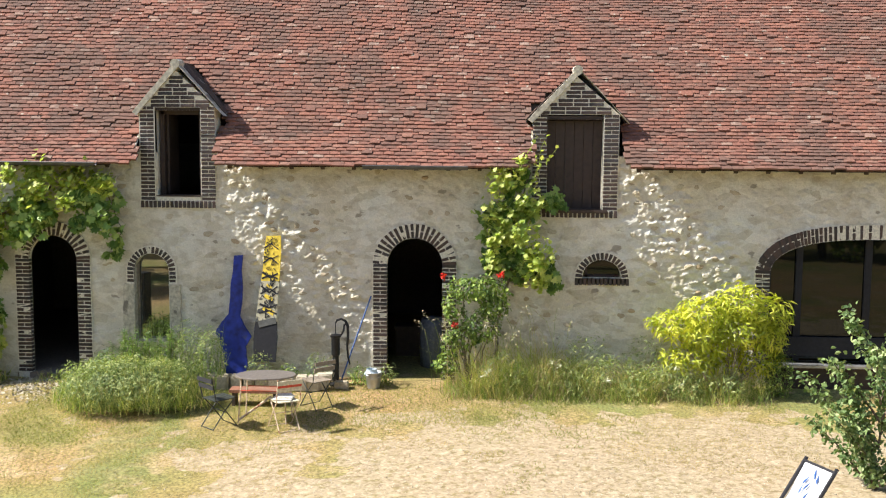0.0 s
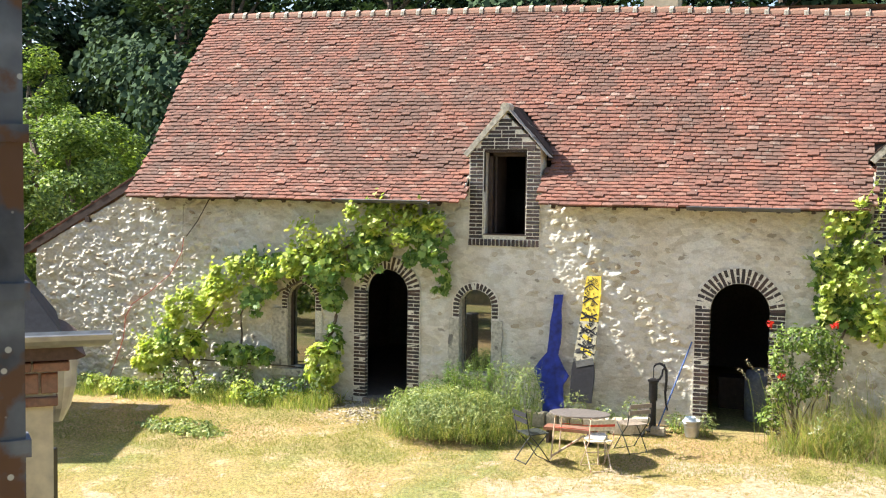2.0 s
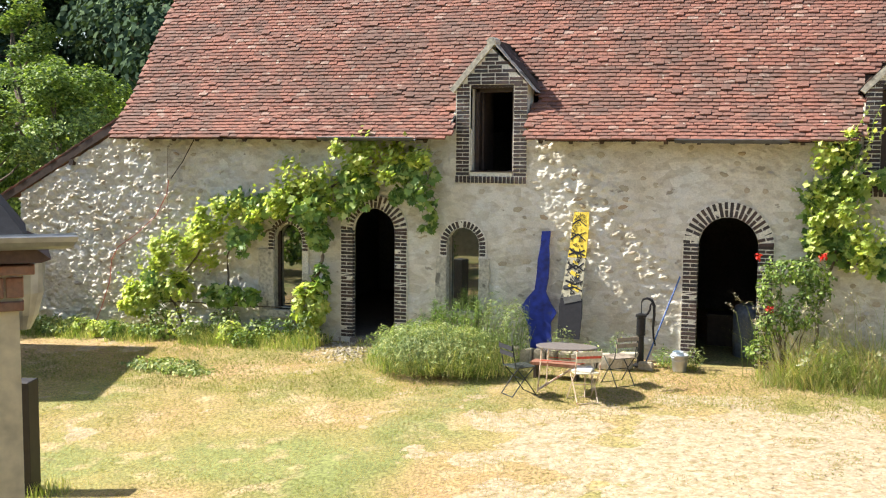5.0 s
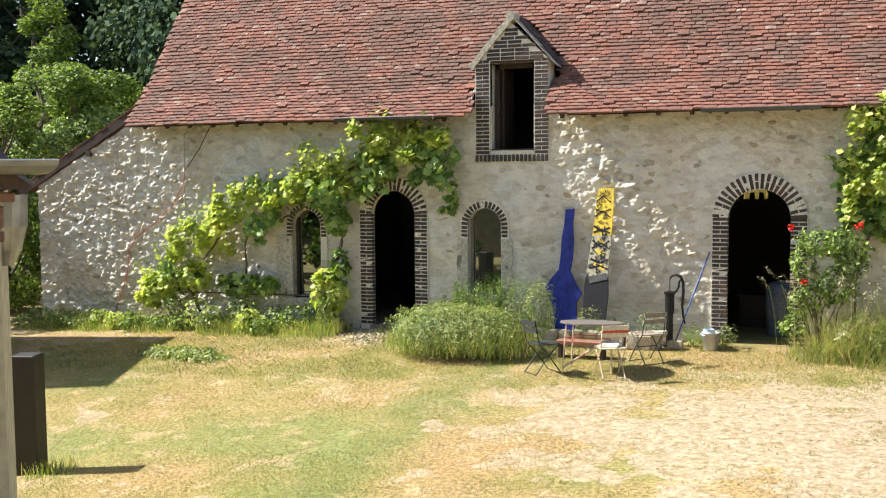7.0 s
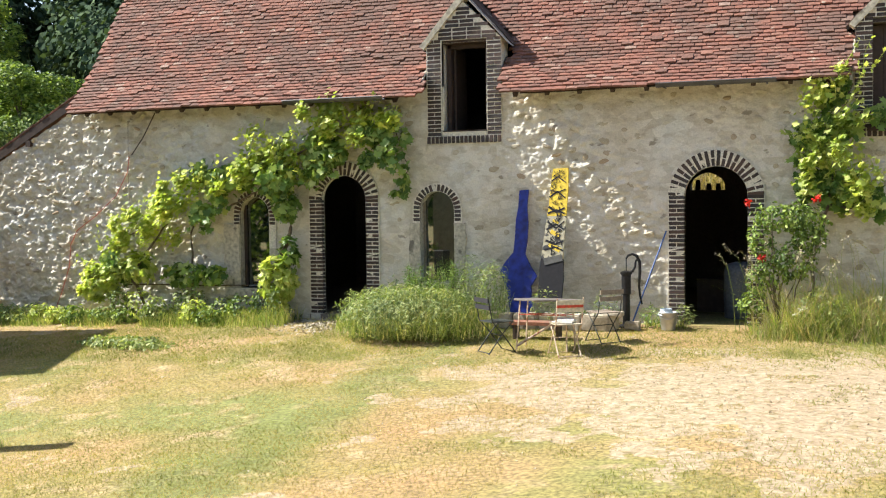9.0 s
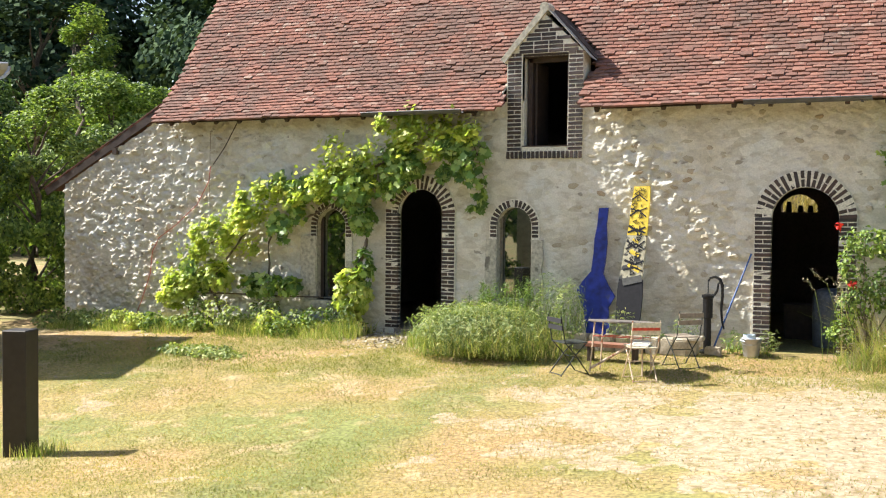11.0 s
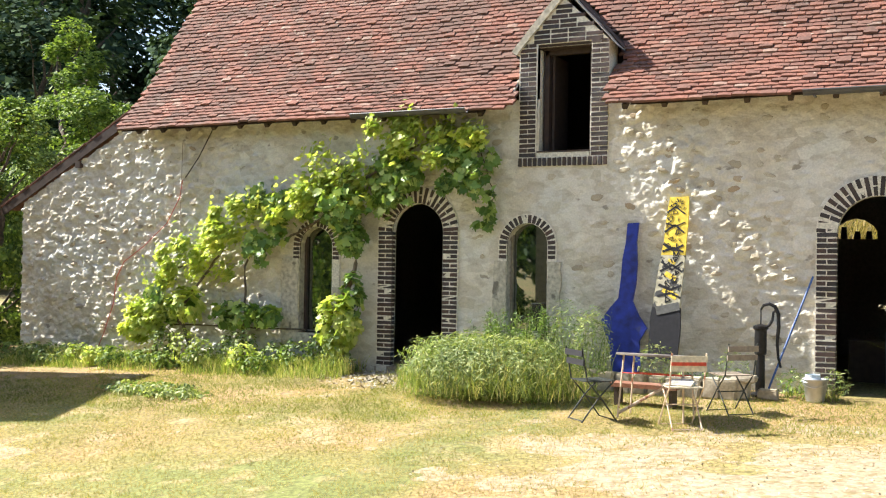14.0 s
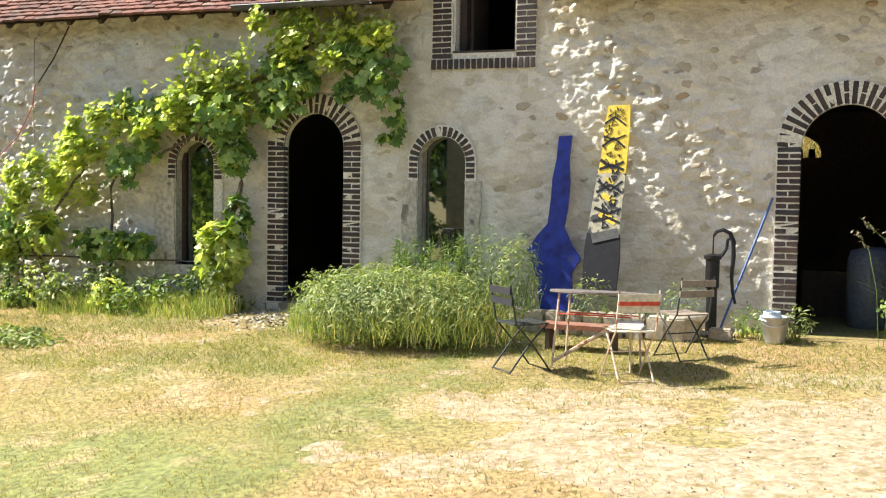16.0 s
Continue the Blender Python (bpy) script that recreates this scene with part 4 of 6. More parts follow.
def tree(x, y, h, radius, leaf, count, size, seed, label, low=0.25, category="tree", name="tree", trunk=True, clumps=34, shape=LEAF_OVAL, squash=1.0):
    r, g = random.Random(seed), np.random.default_rng(seed)
    z0 = gz(x, max(y, -19))
    t = thing(name, (x, y, z0), label, category)
    tips = []
    for k in range(clumps):
        a = r.uniform(0, 2 * math.pi)
        zz = low + (1 - low) * (k + r.random()) / clumps
        prof = math.sin(math.pi * min(1, max(0.05, (zz - low) / (1 - low)) ** 0.75 * 0.93 + 0.05)) ** 0.6
        rr = radius * prof * r.uniform(0.45, 1.05)
        tips.append(Vector((rr * math.cos(a), rr * math.sin(a) * squash, zz * h)))
    if trunk:
        bm = bmesh.new()
        tr = 0.035 * h * 0.5 + 0.03
        pts = limb_points((0, 0, -0.15), (r.uniform(-0.2, 0.2), r.uniform(-0.2, 0.2), h * 0.9), r, 7)
        tube(bm, pts, [tr * (1 - 0.85 * k / 7) for k in range(8)], 8)
        part("trunk", bm, BARK, t)
        bm = bmesh.new()
        for tip in tips[::2]:
            base = Vector((0, 0, max(0.12 * h, tip.z - radius * 0.6)))
            tube(bm, limb_points(base, tip, r, 4), [tr * 0.32, tr * 0.24, tr * 0.17, tr * 0.1, tr * 0.05], 5)
        part("branch", bm, BARK, t)["kind"] = "stuff"
    pts, outs = [], []
    per = count // clumps
    for tip in tips:
        c = np.array(tip)
        s = radius * r.uniform(0.16, 0.30)
        p = g.normal(size=(per, 3))
        p /= np.linalg.norm(p, axis=1)[:, None]
        p *= (g.uniform(0.25, 1, per) ** 0.5)[:, None] * s * np.array([1.2, 1.2, 0.85])
        pts.append(c + p)
        o = c + p - np.array([0, 0, h * 0.5])
        outs.append(o / (np.linalg.norm(o, axis=1)[:, None] + 1e-6))
    leaves("crown", np.concatenate(pts), size, leaf, t, shape, g, 0.35, np.concatenate(outs), kind="stuff")
    return t


for k, (x, y, h, rad, m_, cnt, s) in enumerate([
    (-19.8, 5.5, 5.3, 2.1, TREELEAF, 17000, 0.105), (-17.4, 7.5, 4.8, 1.7, TREELEAF, 12000, 0.10), (-22.5, 9.5, 5.6, 2.4, TREELEAF, 15000, 0.12),
    (-17.4, 14.0, 6.9, 2.3, TREELEAF, 14000, 0.12), (-24.5, 3.5, 7.0, 2.6, DARKLEAF, 14000, 0.12), (-27.5, 14, 6.4, 3.0, TREELEAF, 12000, 0.16),
    (-14.2, 17.5, 7.6, 2.6, TREELEAF, 14000, 0.13), (-30, 7, 8, 3.2, DARKLEAF, 9000, 0.18), (-21.6, 6.2, 7.3, 1.35, TREELEAF, 11000, 0.10)]):
    tree(x, y, h, rad, m_, cnt, s, 40 + k, "leafy green tree behind the barn's end wall", 0.08)
for k, (x, y, h, rad, m_, cnt) in enumerate([(-18.2, 1.4, 4.6, 1.5, TREELEAF, 15000), (-19.6, -0.3, 5.3, 1.8, DARKLEAF, 12000), (-17.3, 2.6, 3.2, 1.1, DARKLEAF, 5000), (-21.5, 1.5, 6.2, 1.7, TREELEAF, 9000)]):
    tree(x, y, h, rad, m_, cnt, 0.085, 60 + k, "dense green shrub beside the end of the barn wall", 0.02, "shrub", "shrub")
k = 0
for row, (y, h, n, mtl) in enumerate(((23, 13, 13, WOODLEAF), (31, 18, 14, WOODLEAF), (42, 24, 16, WOODLEAF))):
    for i in range(n):
        x = -72 - row * 8 + i * ((88 + row * 10) / n) + rnd.uniform(-2, 2)
        tree(x, y + rnd.uniform(-3, 3), h * rnd.uniform(0.95, 1.3), 4.8 + row * 0.7, mtl, 9500, 0.27 + 0.08 * row, 100 + k, "dark green woodland tree on the slope behind", 0.05, clumps=42, shape=LEAF_FAR)
        k += 1
for i in range(11):
    tree(-36 + i * 6.5 + rnd.uniform(-1, 1), -27 - rnd.uniform(0, 4), rnd.uniform(9, 12), 4.2, DARKLEAF, 2200, 0.5, 200 + i, "dark green tree behind the house", 0.03, clumps=34, shape=LEAF_FAR)

for k, (x, y) in enumerate(((-13.0, -12.4), (-16.2, -16.5), (-18.5, -13.5), (-15.6, -14.3), (4.5, -19), (9, -17.5), (13, -15))):
    tree(x, y, 6.5 if k else 3.2, 2.2 if k else 1.1, TREELEAF, 5000, 0.2 if k else 0.1, 240 + k, "leafy green tree at the edge of the yard", 0.05, clumps=34)
# ---- vines ----
def vine(name, at, line, width, count, young, label, stems, seed, size=0.092):
    g = np.random.default_rng(seed)
    r = random.Random(seed)
    t = thing(name, at, label, "climbing plant")
    o = np.array(at)
    for pts, r0, r1 in stems:
        q = []
        for a, b in zip(pts, pts[1:]):
            for k in range(4):
                q.append(Vector(a).lerp(Vector(b), k / 4) + Vector((r.uniform(-0.02, 0.02), r.uniform(-0.02, 0.01), r.uniform(-0.015, 0.015))))
        q.append(Vector(pts[-1]))
        q = [p - Vector(at) for p in q]
        bm = bmesh.new()
        tube(bm, q, [r0 + (r1 - r0) * k / (len(q) - 1) for k in range(len(q))], 7)
        part("stem", bm, BARK, t)
    line = np.array(line)
    seg = np.linalg.norm(np.diff(line[:, :3], axis=0), axis=1)
    cum = np.concatenate([[0], np.cumsum(seg)])
    nclump = int(cum[-1] / 0.085)
    spots, sunny_spots = [], []
    for k in range(nclump):
        u = (k + g.random()) * cum[-1] / nclump
        p = np.array([np.interp(u, cum, line[:, i]) for i in range(4)])
        c = p[:3] + g.normal(size=3) * np.array([0.45, 0.25, 0.45]) * p[3] * width
        s = p[3] * width * g.uniform(0.2, 0.55)
        n = max(3, int(count / nclump))
        q = c + g.normal(size=(n, 3)) * np.array([s, s * 0.45, s]) * 0.6
        # pale clumps go outward and up as the sunlit leaves, darker ones behind as shaded
        sunward = g.random() < young
        q += np.array([-0.03, -0.07, 0.09]) if sunward else np.array([0.04, 0.06, -0.08])
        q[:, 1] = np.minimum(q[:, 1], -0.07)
        (sunny_spots if sunward else spots).append(q)
    spots, sunny_spots = np.concatenate(spots) - o, np.concatenate(sunny_spots) - o
    out = np.tile([0.15, -0.85, 0.15], (len(spots), 1))
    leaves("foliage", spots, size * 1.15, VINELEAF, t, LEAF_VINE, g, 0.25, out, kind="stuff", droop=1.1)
    leaves("young_foliage", sunny_spots, size * 0.85, VINEPALE, t, LEAF_VINE, g, 0.35, np.tile([-0.45, -0.5, 0.5], (len(sunny_spots), 1)), label="young leaves in a paler, sunlit tone", kind="stuff", droop=0.9)
    shoots = []
    for _ in range(44):
        u = g.uniform(0, cum[-1])
        p = np.array([np.interp(u, cum, line[:, i]) for i in range(4)])
        a = p[:3] + np.array([g.normal() * 0.2, -0.08, 0.12])
        b = a + np.array([g.normal() * 0.12, -0.06, g.uniform(0.15, 0.42)])
        bm = bmesh.new()
        tube(bm, [a - o, (a + b) / 2 - o + g.normal(size=3) * 0.02, b - o], [0.005, 0.004, 0.002], 4)
        part("shoot", bm, VINEPALE, t)
        shoots.append(np.linspace(a, b, 5) - o)
    leaves("shoot_leaves", np.concatenate(shoots), 0.06, VINEPALE, t, LEAF_VINE, g, 0.3, kind="stuff")
    return t


vine("grape_vine", (-11.2, -0.25, 0.0),
     [(-13.05, -0.35, 0.3, 0.6), (-12.85, -0.3, 0.7, 0.9), (-12.35, -0.3, 1.2, 1.0), (-11.8, -0.3, 1.5, 0.9), (-11.2, -0.3, 1.85, 0.95), (-10.55, -0.3, 2.2, 1.0), (-9.9, -0.3, 2.45, 1.1),
      (-9.4, -0.32, 2.38, 1.3), (-8.9, -0.32, 2.72, 1.1), (-8.5, -0.35, 2.92, 1.0), (-8.0, -0.32, 2.85, 1.0), (-7.65, -0.3, 3.08, 0.8), (-7.42, -0.28, 3.05, 0.5)],
     0.42, 7000, 0.66, "leafy green grape vine trained along the cream barn wall",
     [([(-11.25, -0.2, -0.1), (-11.24, -0.16, 0.6), (-11.25, -0.15, 1.3), (-11.1, -0.15, 1.75)], 0.022, 0.014),
      ([(-12.1, -0.2, -0.1), (-12.3, -0.25, 0.35), (-12.45, -0.3, 0.6), (-12.1, -0.28, 0.95), (-11.8, -0.2, 1.35), (-11.6, -0.2, 1.6)], 0.03, 0.015),
      ([(-12.8, -0.25, -0.1), (-12.9, -0.3, 0.6), (-12.8, -0.28, 1.1), (-12.3, -0.2, 1.35)], 0.026, 0.012),
      ([(-12.6, -0.2, 0.42), (-11.6, -0.12, 0.42), (-10.2, -0.1, 0.44)], 0.013, 0.010),
      ([(-9.75, -0.25, -0.1), (-9.72, -0.25, 0.6), (-9.42, -0.2, 1.1), (-9.35, -0.2, 1.5), (-9.5, -0.2, 2.0), (-9.3, -0.2, 2.5), (-8.4, -0.2, 3.0)], 0.04, 0.018),
      ([(-11.1, -0.15, 1.75), (-10.6, -0.12, 1.68), (-10.3, -0.12, 1.85), (-9.6, -0.15, 2.2)], 0.02, 0.016),
      ([(-7.6, -0.2, 3.1), (-7.42, -0.15, 2.7), (-7.32, -0.12, 2.3), (-7.45, -0.12, 1.95)], 0.008, 0.004)], 3)


def clump(name, at, blobs, count, leaf, size, label, category, seed, shape=LEAF_OVAL, up=0.4, stems=0, core=None, droop=0.5):
    """A low plant: leaves over lumps (x, y, z, rx, ry, rz) about its foot."""
    g = np.random.default_rng(seed)
    t = thing(name, at, label, category)
    vol = np.array([b[3] * b[4] + b[3] * b[5] for b in blobs])
    pts, outs = [], []
    for b, v in zip(blobs, vol / vol.sum()):
        n = int(count * v)
        p = g.normal(size=(n, 3))
        p /= np.linalg.norm(p, axis=1)[:, None]
        lump = 1 + 0.16 * np.sin(p[:, 0] * 7 + seed) * np.cos(p[:, 1] * 6) + 0.1 * np.sin(p[:, 2] * 11 + p[:, 0] * 9)
        outs.append(p)
        q = np.array(b[:3]) + p * np.array(b[3:]) * (g.uniform(0.45, 1.0, n) ** 0.45 * lump)[:, None]
        q[:, 2] = np.abs(q[:, 2] - 0.0)
        pts.append(q)
    leaves("foliage", np.concatenate(pts), size, leaf, t, shape, g, up, np.concatenate(outs), kind="stuff", droop=droop)
    if stems:
        bm = bmesh.new()
        for _ in range(stems):
            b = blobs[g.integers(len(blobs))]
            tip = np.array(b[:3]) + g.normal(size=3) * np.array(b[3:]) * 0.4
            tube(bm, limb_points((g.normal() * 0.05, g.normal() * 0.05, -0.05), tip, rnd, 4), [0.014, 0.011, 0.009, 0.006, 0.003], 5)
        part("stem", bm, BARK if not core else core, t)["kind"] = "stuff"
    return t


clump("vine_shoot_clump", (-7.38, -0.14, 1.9), [(0, 0, 0.25, 0.06, 0.04, 0.28), (-0.08, 0, 0.02, 0.1, 0.04, 0.08), (0.02, 0, 0.9, 0.06, 0.04, 0.2)], 46, VINELEAF, 0.12, "hanging vine shoot with a few dark leaves", "climbing plant", 8, LEAF_VINE)
for k, (x, y, z, rx, rz, n, m_) in enumerate([(-11.35, -0.3, 0.62, 0.42, 0.20, 130, VINELEAF), (-10.75, -0.3, 0.62, 0.22, 0.16, 70, VINELEAF), (-12.2, -0.35, 0.75, 0.3, 0.25, 120, VINEPALE), (-9.5, -0.38, 0.55, 0.32, 0.42, 300, VINEPALE), (-9.4, -0.3, 1.75, 0.22, 0.28, 150, VINELEAF), (-9.55, -0.3, 2.1, 0.3, 0.25, 170, VINELEAF), (-8.5, -0.3, 2.6, 0.22, 0.2, 130, VINELEAF), (-13.0, -0.35, 0.45, 0.35, 0.3, 220, VINEPALE),
                                        (-9.35, -0.28, 0.95, 0.16, 0.35, 90, VINELEAF)]):
    clump("vine_clump", (x, y, z - rz), [(0, 0, rz, rx, 0.12, rz)], n, m_, 0.11, "clump of green vine leaves against the wall", "climbing plant", 70 + k, LEAF_VINE)
vine("wall_vine", (-1.1, -0.25, 1.6),
     [(-0.88, -0.28, 3.4, 0.5), (-1.0, -0.3, 3.15, 0.9), (-1.2, -0.3, 2.8, 1.1), (-1.25, -0.3, 2.45, 1.1), (-1.1, -0.3, 2.15, 1.0), (-0.85, -0.3, 1.95, 0.9), (-0.68, -0.3, 1.8, 0.7), (-1.3, -0.3, 2.1, 0.8), (-1.35, -0.3, 2.7, 0.8)],
     0.40, 2100, 0.42, "dark green leafy vine between the east door and the shuttered dormer",
     [([(-1.35, -0.3, -0.05), (-1.4, -0.25, 0.9), (-1.2, -0.2, 1.7), (-1.1, -0.2, 2.6), (-0.9, -0.2, 3.3)], 0.03, 0.012),
      ([(-1.2, -0.2, 1.7), (-0.9, -0.2, 1.66), (-0.6, -0.2, 1.5), (-0.45, -0.2, 1.52)], 0.015, 0.006)], 5)

# rose bush with red blooms
rose = clump("rose_bush", (-1.85, -0.5, -0.05), [(0.1, 0, 1.6, 0.42, 0.28, 0.19), (0.42, 0, 1.32, 0.24, 0.2, 0.2), (-0.25, 0, 0.72, 0.14, 0.16, 0.22), (-0.2, 0, 1.3, 0.18, 0.2, 0.24), (0.35, 0, 1.55, 0.3, 0.22, 0.22), (-0.3, 0, 0.42, 0.2, 0.2, 0.16), (0.22, 0, 1.02, 0.32, 0.2, 0.26), (-0.05, 0, 0.85, 0.26, 0.18, 0.25)], 2500, TREELEAF, 0.055, "climbing rose bush with red blooms beside the east door", "rose bush", 31, stems=14)
for x, y, z in ((-2.21, -0.62, 1.74), (-1.33, -0.68, 1.79), (-2.02, -0.66, 1.0)):
    g = np.random.default_rng(int(-x * 100))
    leaves("bloom", g.normal(size=(26, 3)) * 0.016 + np.array([x + 1.85, y + 0.5, z + 0.05]), 0.045, PETAL, rose, LEAF_OVAL, g, 0.3, label="red rose bloom")

# ---- flower bed with long grass ----
def patch(name, n, xr, yr, height, width, material, label, seed, lean=0.35, fade=None):
    g = np.random.default_rng(seed)
    x, y = g.uniform(*xr, n), yr[0] + (yr[1] - yr[0]) * g.beta(1.4, 1.2, n)
    keep = np.array([noise.noise(Vector((a * 1.6, b * 1.6, seed))) > -0.28 for a, b in zip(x, y)])
    x, y = x[keep], y[keep]
    b = np.stack([x, y, [gz(i, j) - 0.01 for i, j in zip(x, y)]], 1)
    front = np.clip((y - yr[0]) / 0.45, 0.12, 1.0) * np.array([0.75 + 0.6 * noise.noise(Vector((i * 1.1, 0.0, seed))) for i in x])
    height = height * front * np.clip((x - xr[0]) / 0.5, 0.3, 1.0)
    return tagged(blades(name, b, height, width, material, None, g, lean), label, "grass", kind="stuff")


patch("tall_grass", 1500, (-2.2, -0.5), (-1.15, -0.15), 0.95, 0.010, GRASS, "tall green and straw-coloured grass in the bed by the east door", 1, 1.2)
patch("straw_grass", 620, (-2.15, -0.3), (-1.1, -0.3), 1.25, 0.008, STRAW, "dry straw-coloured grass standing in the bed by the east door", 4, 0.7)
patch("straw_grass", 420, (-0.5, 2.3), (-1.15, -0.3), 0.72, 0.008, STRAW, "dry straw-coloured grass in the bed along the barn wall", 5, 1.1)
patch("tall_grass", 1500, (-0.7, 1.0), (-1.2, -0.15), 0.80, 0.009, GRASS, "long green grass in the bed along the barn wall", 2, 0.95)
patch("tall_grass", 1300, (0.5, 2.7), (-1.2, -0.2), 0.72, 0.009, GRASS, "long green grass in the bed along the barn wall", 3, 1.0)
for k, (x, y, rx, rz, n, m_) in enumerate([(-1.3, -0.6, 0.4, 0.42, 900, GREYLEAF), (-0.4, -0.65, 0.45, 0.34, 1100, GREYLEAF), (0.45, -0.7, 0.45, 0.36, 1200, GREYLEAF), (1.2, -0.75, 0.45, 0.32, 1200, GREYLEAF), (1.9, -0.7, 0.4, 0.35, 900, GREYLEAF),
                                        (2.65, -0.45, 0.38, 0.62, 1800, TREELEAF), (0.0, -0.35, 0.4, 0.5, 900, GREYLEAF), (0.9, -0.35, 0.35, 0.5, 800, GREYLEAF)]):
    clump("bed_plant", (x, y, gz(x, y)), [(0, 0, rz * 0.7, rx, 0.3, rz), (rx * 0.6, -0.1, rz * 0.5, rx * 0.6, 0.3, rz * 0.7)], n, m_, 0.065, "leafy green border plant in the bed against the barn", "plant", 80 + k, LEAF_SLIM, 0.4, droop=-0.6)
# seed heads over the grass
for k in range(42):
    x, y = rnd.uniform(-2.4, -0.3), rnd.uniform(-0.95, -0.4)
    h = rnd.uniform(0.85, 1.35)
    dx = rnd.uniform(-0.35, 0.35)
    st = thing("grass_stalk", (x, y, gz(x, y)), "straw-coloured grass stalk with a feathery seed head", "grass", "seed stalks")
    bm = bmesh.new()
    pts = [(0, 0, -0.03), (dx * 0.2, 0, h * 0.5), (dx * 0.6, 0, h * 0.85), (dx * 1.2, 0, h)]
    tube(bm, pts, [0.004, 0.003, 0.0025, 0.0015], 4)
    part("stalk", bm, GRASS, st)
    g = np.random.default_rng(300 + k)
    u = g.uniform(0, 1, 26)[:, None]
    leaves("seed_head", np.array(pts[2]) * (1 - u) + np.array(pts[3]) * u + g.normal(size=(26, 3)) * 0.012, 0.035, CREAMWALL, st, LEAF_SLIM, g, kind="stuff")
for k in range(7):
    x, y, z = rnd.uniform(-1.6, 1.6), -0.95, rnd.uniform(0.25, 0.6)
    fl = thing("flower", (x, y, gz(x, y)), "small white flower among the grass", "flower", "white flowers")
    bm = bmesh.new()
    tube(bm, [(0, 0, -0.02), (0.01, 0, z)], 0.003, 4)
    part("stalk", bm, GRASS, fl)
    g = np.random.default_rng(k)
    leaves("bloom", g.normal(size=(16, 3)) * 0.015 + np.array([0.01, 0, z]), 0.035, PALEPETAL, fl, LEAF_OVAL, g)

lime = clump("lime_shrub", (2.05, -0.6, -0.05), [(-0.75, 0, 1.12, 0.42, 0.3, 0.2), (-0.3, 0, 1.3, 0.42, 0.34, 0.24), (0.2, 0, 1.45, 0.38, 0.34, 0.3), (0.6, 0, 1.3, 0.34, 0.3, 0.28), (0.25, -0.05, 1.05, 0.5, 0.3, 0.25), (-0.35, -0.1, 0.95, 0.4, 0.25, 0.2), (0.65, 0, 0.95, 0.25, 0.2, 0.25), (-0.45, -0.05, 0.62, 0.5, 0.22, 0.22), (0.5, 0.05, 0.6, 0.4, 0.2, 0.25)],
             4400, LIME, 0.13, "lime-yellow shrub with narrow leaves and tan stems against the barn", "shrub", 90, LEAF_SLIM, 0.5, 16, OLDWOOD)

# ---- mound, lavender, weeds ----
mound = clump("green_mound", (-6.65, -1.6, gz(-6.6, -1.6)), [(-0.35, 0.0, 0.30, 0.78, 0.72, 0.42), (0.42, 0.1, 0.28, 0.62, 0.66, 0.40), (0.0, 0, 0.34, 0.8, 0.7, 0.36)], 21000, GREYLEAF, 0.062, "rounded grey-green bushy mound on the lawn by the barn", "bush", 95, LEAF_SLIM, 0.3, droop=-0.9)
g = np.random.default_rng(96)
n = 2600
a, q = g.uniform(0, 2 * math.pi, n), np.sqrt(g.uniform(0.1, 1, n))
bb = np.stack([1.2 * q * np.cos(a), 0.75 * q * np.sin(a), 0.05 + 0.5 * (1 - q * q)], 1)
blades("tuft", bb, 0.24, 0.007, GRASS, mound, g, 0.5)
for k, (x, y, rx, h, n, m_) in enumerate([(-7.35, -0.5, 0.35, 0.30, 900, DARKLEAF), (-6.75, -0.6, 0.42, 0.34, 1500, VINELEAF), (-6.1, -0.65, 0.26, 0.50, 900, GREYLEAF), (-5.75, -0.8, 0.25, 0.48, 900, GREYLEAF), (-3.5, -0.45, 0.2, 0.16, 260, VINELEAF), (-3.05, -0.4, 0.14, 0.18, 160, GREYLEAF), (-4.15, -0.5, 0.2, 0.25, 260, GREYLEAF), (-5.0, -0.75, 0.2, 0.3, 260, GREYLEAF), (-4.6, -0.5, 0.2, 0.16, 200, VINELEAF)]):
    clump("border_plant", (x, y, gz(x, y)), [(0, 0, h, rx, 0.25, h)], n, m_, 0.06, "upright green border plant against the barn wall", "plant", 110 + k, LEAF_SLIM, 0.5, droop=-0.9)
patch("rosemary_spikes", 420, (-7.5, -5.6), (-1.2, -0.3), 1.25, 0.010, GREYLEAF, "upright green spikes behind the mound", 6, 0.25)
g = np.random.default_rng(61)
for k in range(22):
    x, y = g.uniform(-7.3, -6.3), g.uniform(-0.95, -0.4)
    h = g.uniform(0.7, 0.95)
    sp = thing("rosemary_spike", (x, y, gz(x, y)), "upright dark green rosemary spike behind the rounded bush", "rosemary", "rosemary spikes")
    bm = bmesh.new()
    dx = g.normal() * 0.05
    tube(bm, [(0, 0, -0.03), (dx, 0, h)], [0.008, 0.003], 5)
    part("stalk", bm, BARK, sp)
    u = g.uniform(0.25, 1, 150)[:, None]
    leaves("needles", np.array([[dx, 0, h]]) * u + g.normal(size=(150, 3)) * 0.022, 0.055, ROSEMARY, sp, LEAF_SLIM, g, 0.9, kind="stuff", droop=-0.8)
patch("weeds", 9000, (-16.0, -9.2), (-1.05, -0.12), 0.34, 0.011, GRASS, "weeds and grass along the foot of the wall", 7, 0.5)
patch("weeds", 2600, (-9.2, -3.0), (-0.6, -0.12), 0.24, 0.011, GRASS, "weeds and grass along the foot of the wall", 8, 0.5)
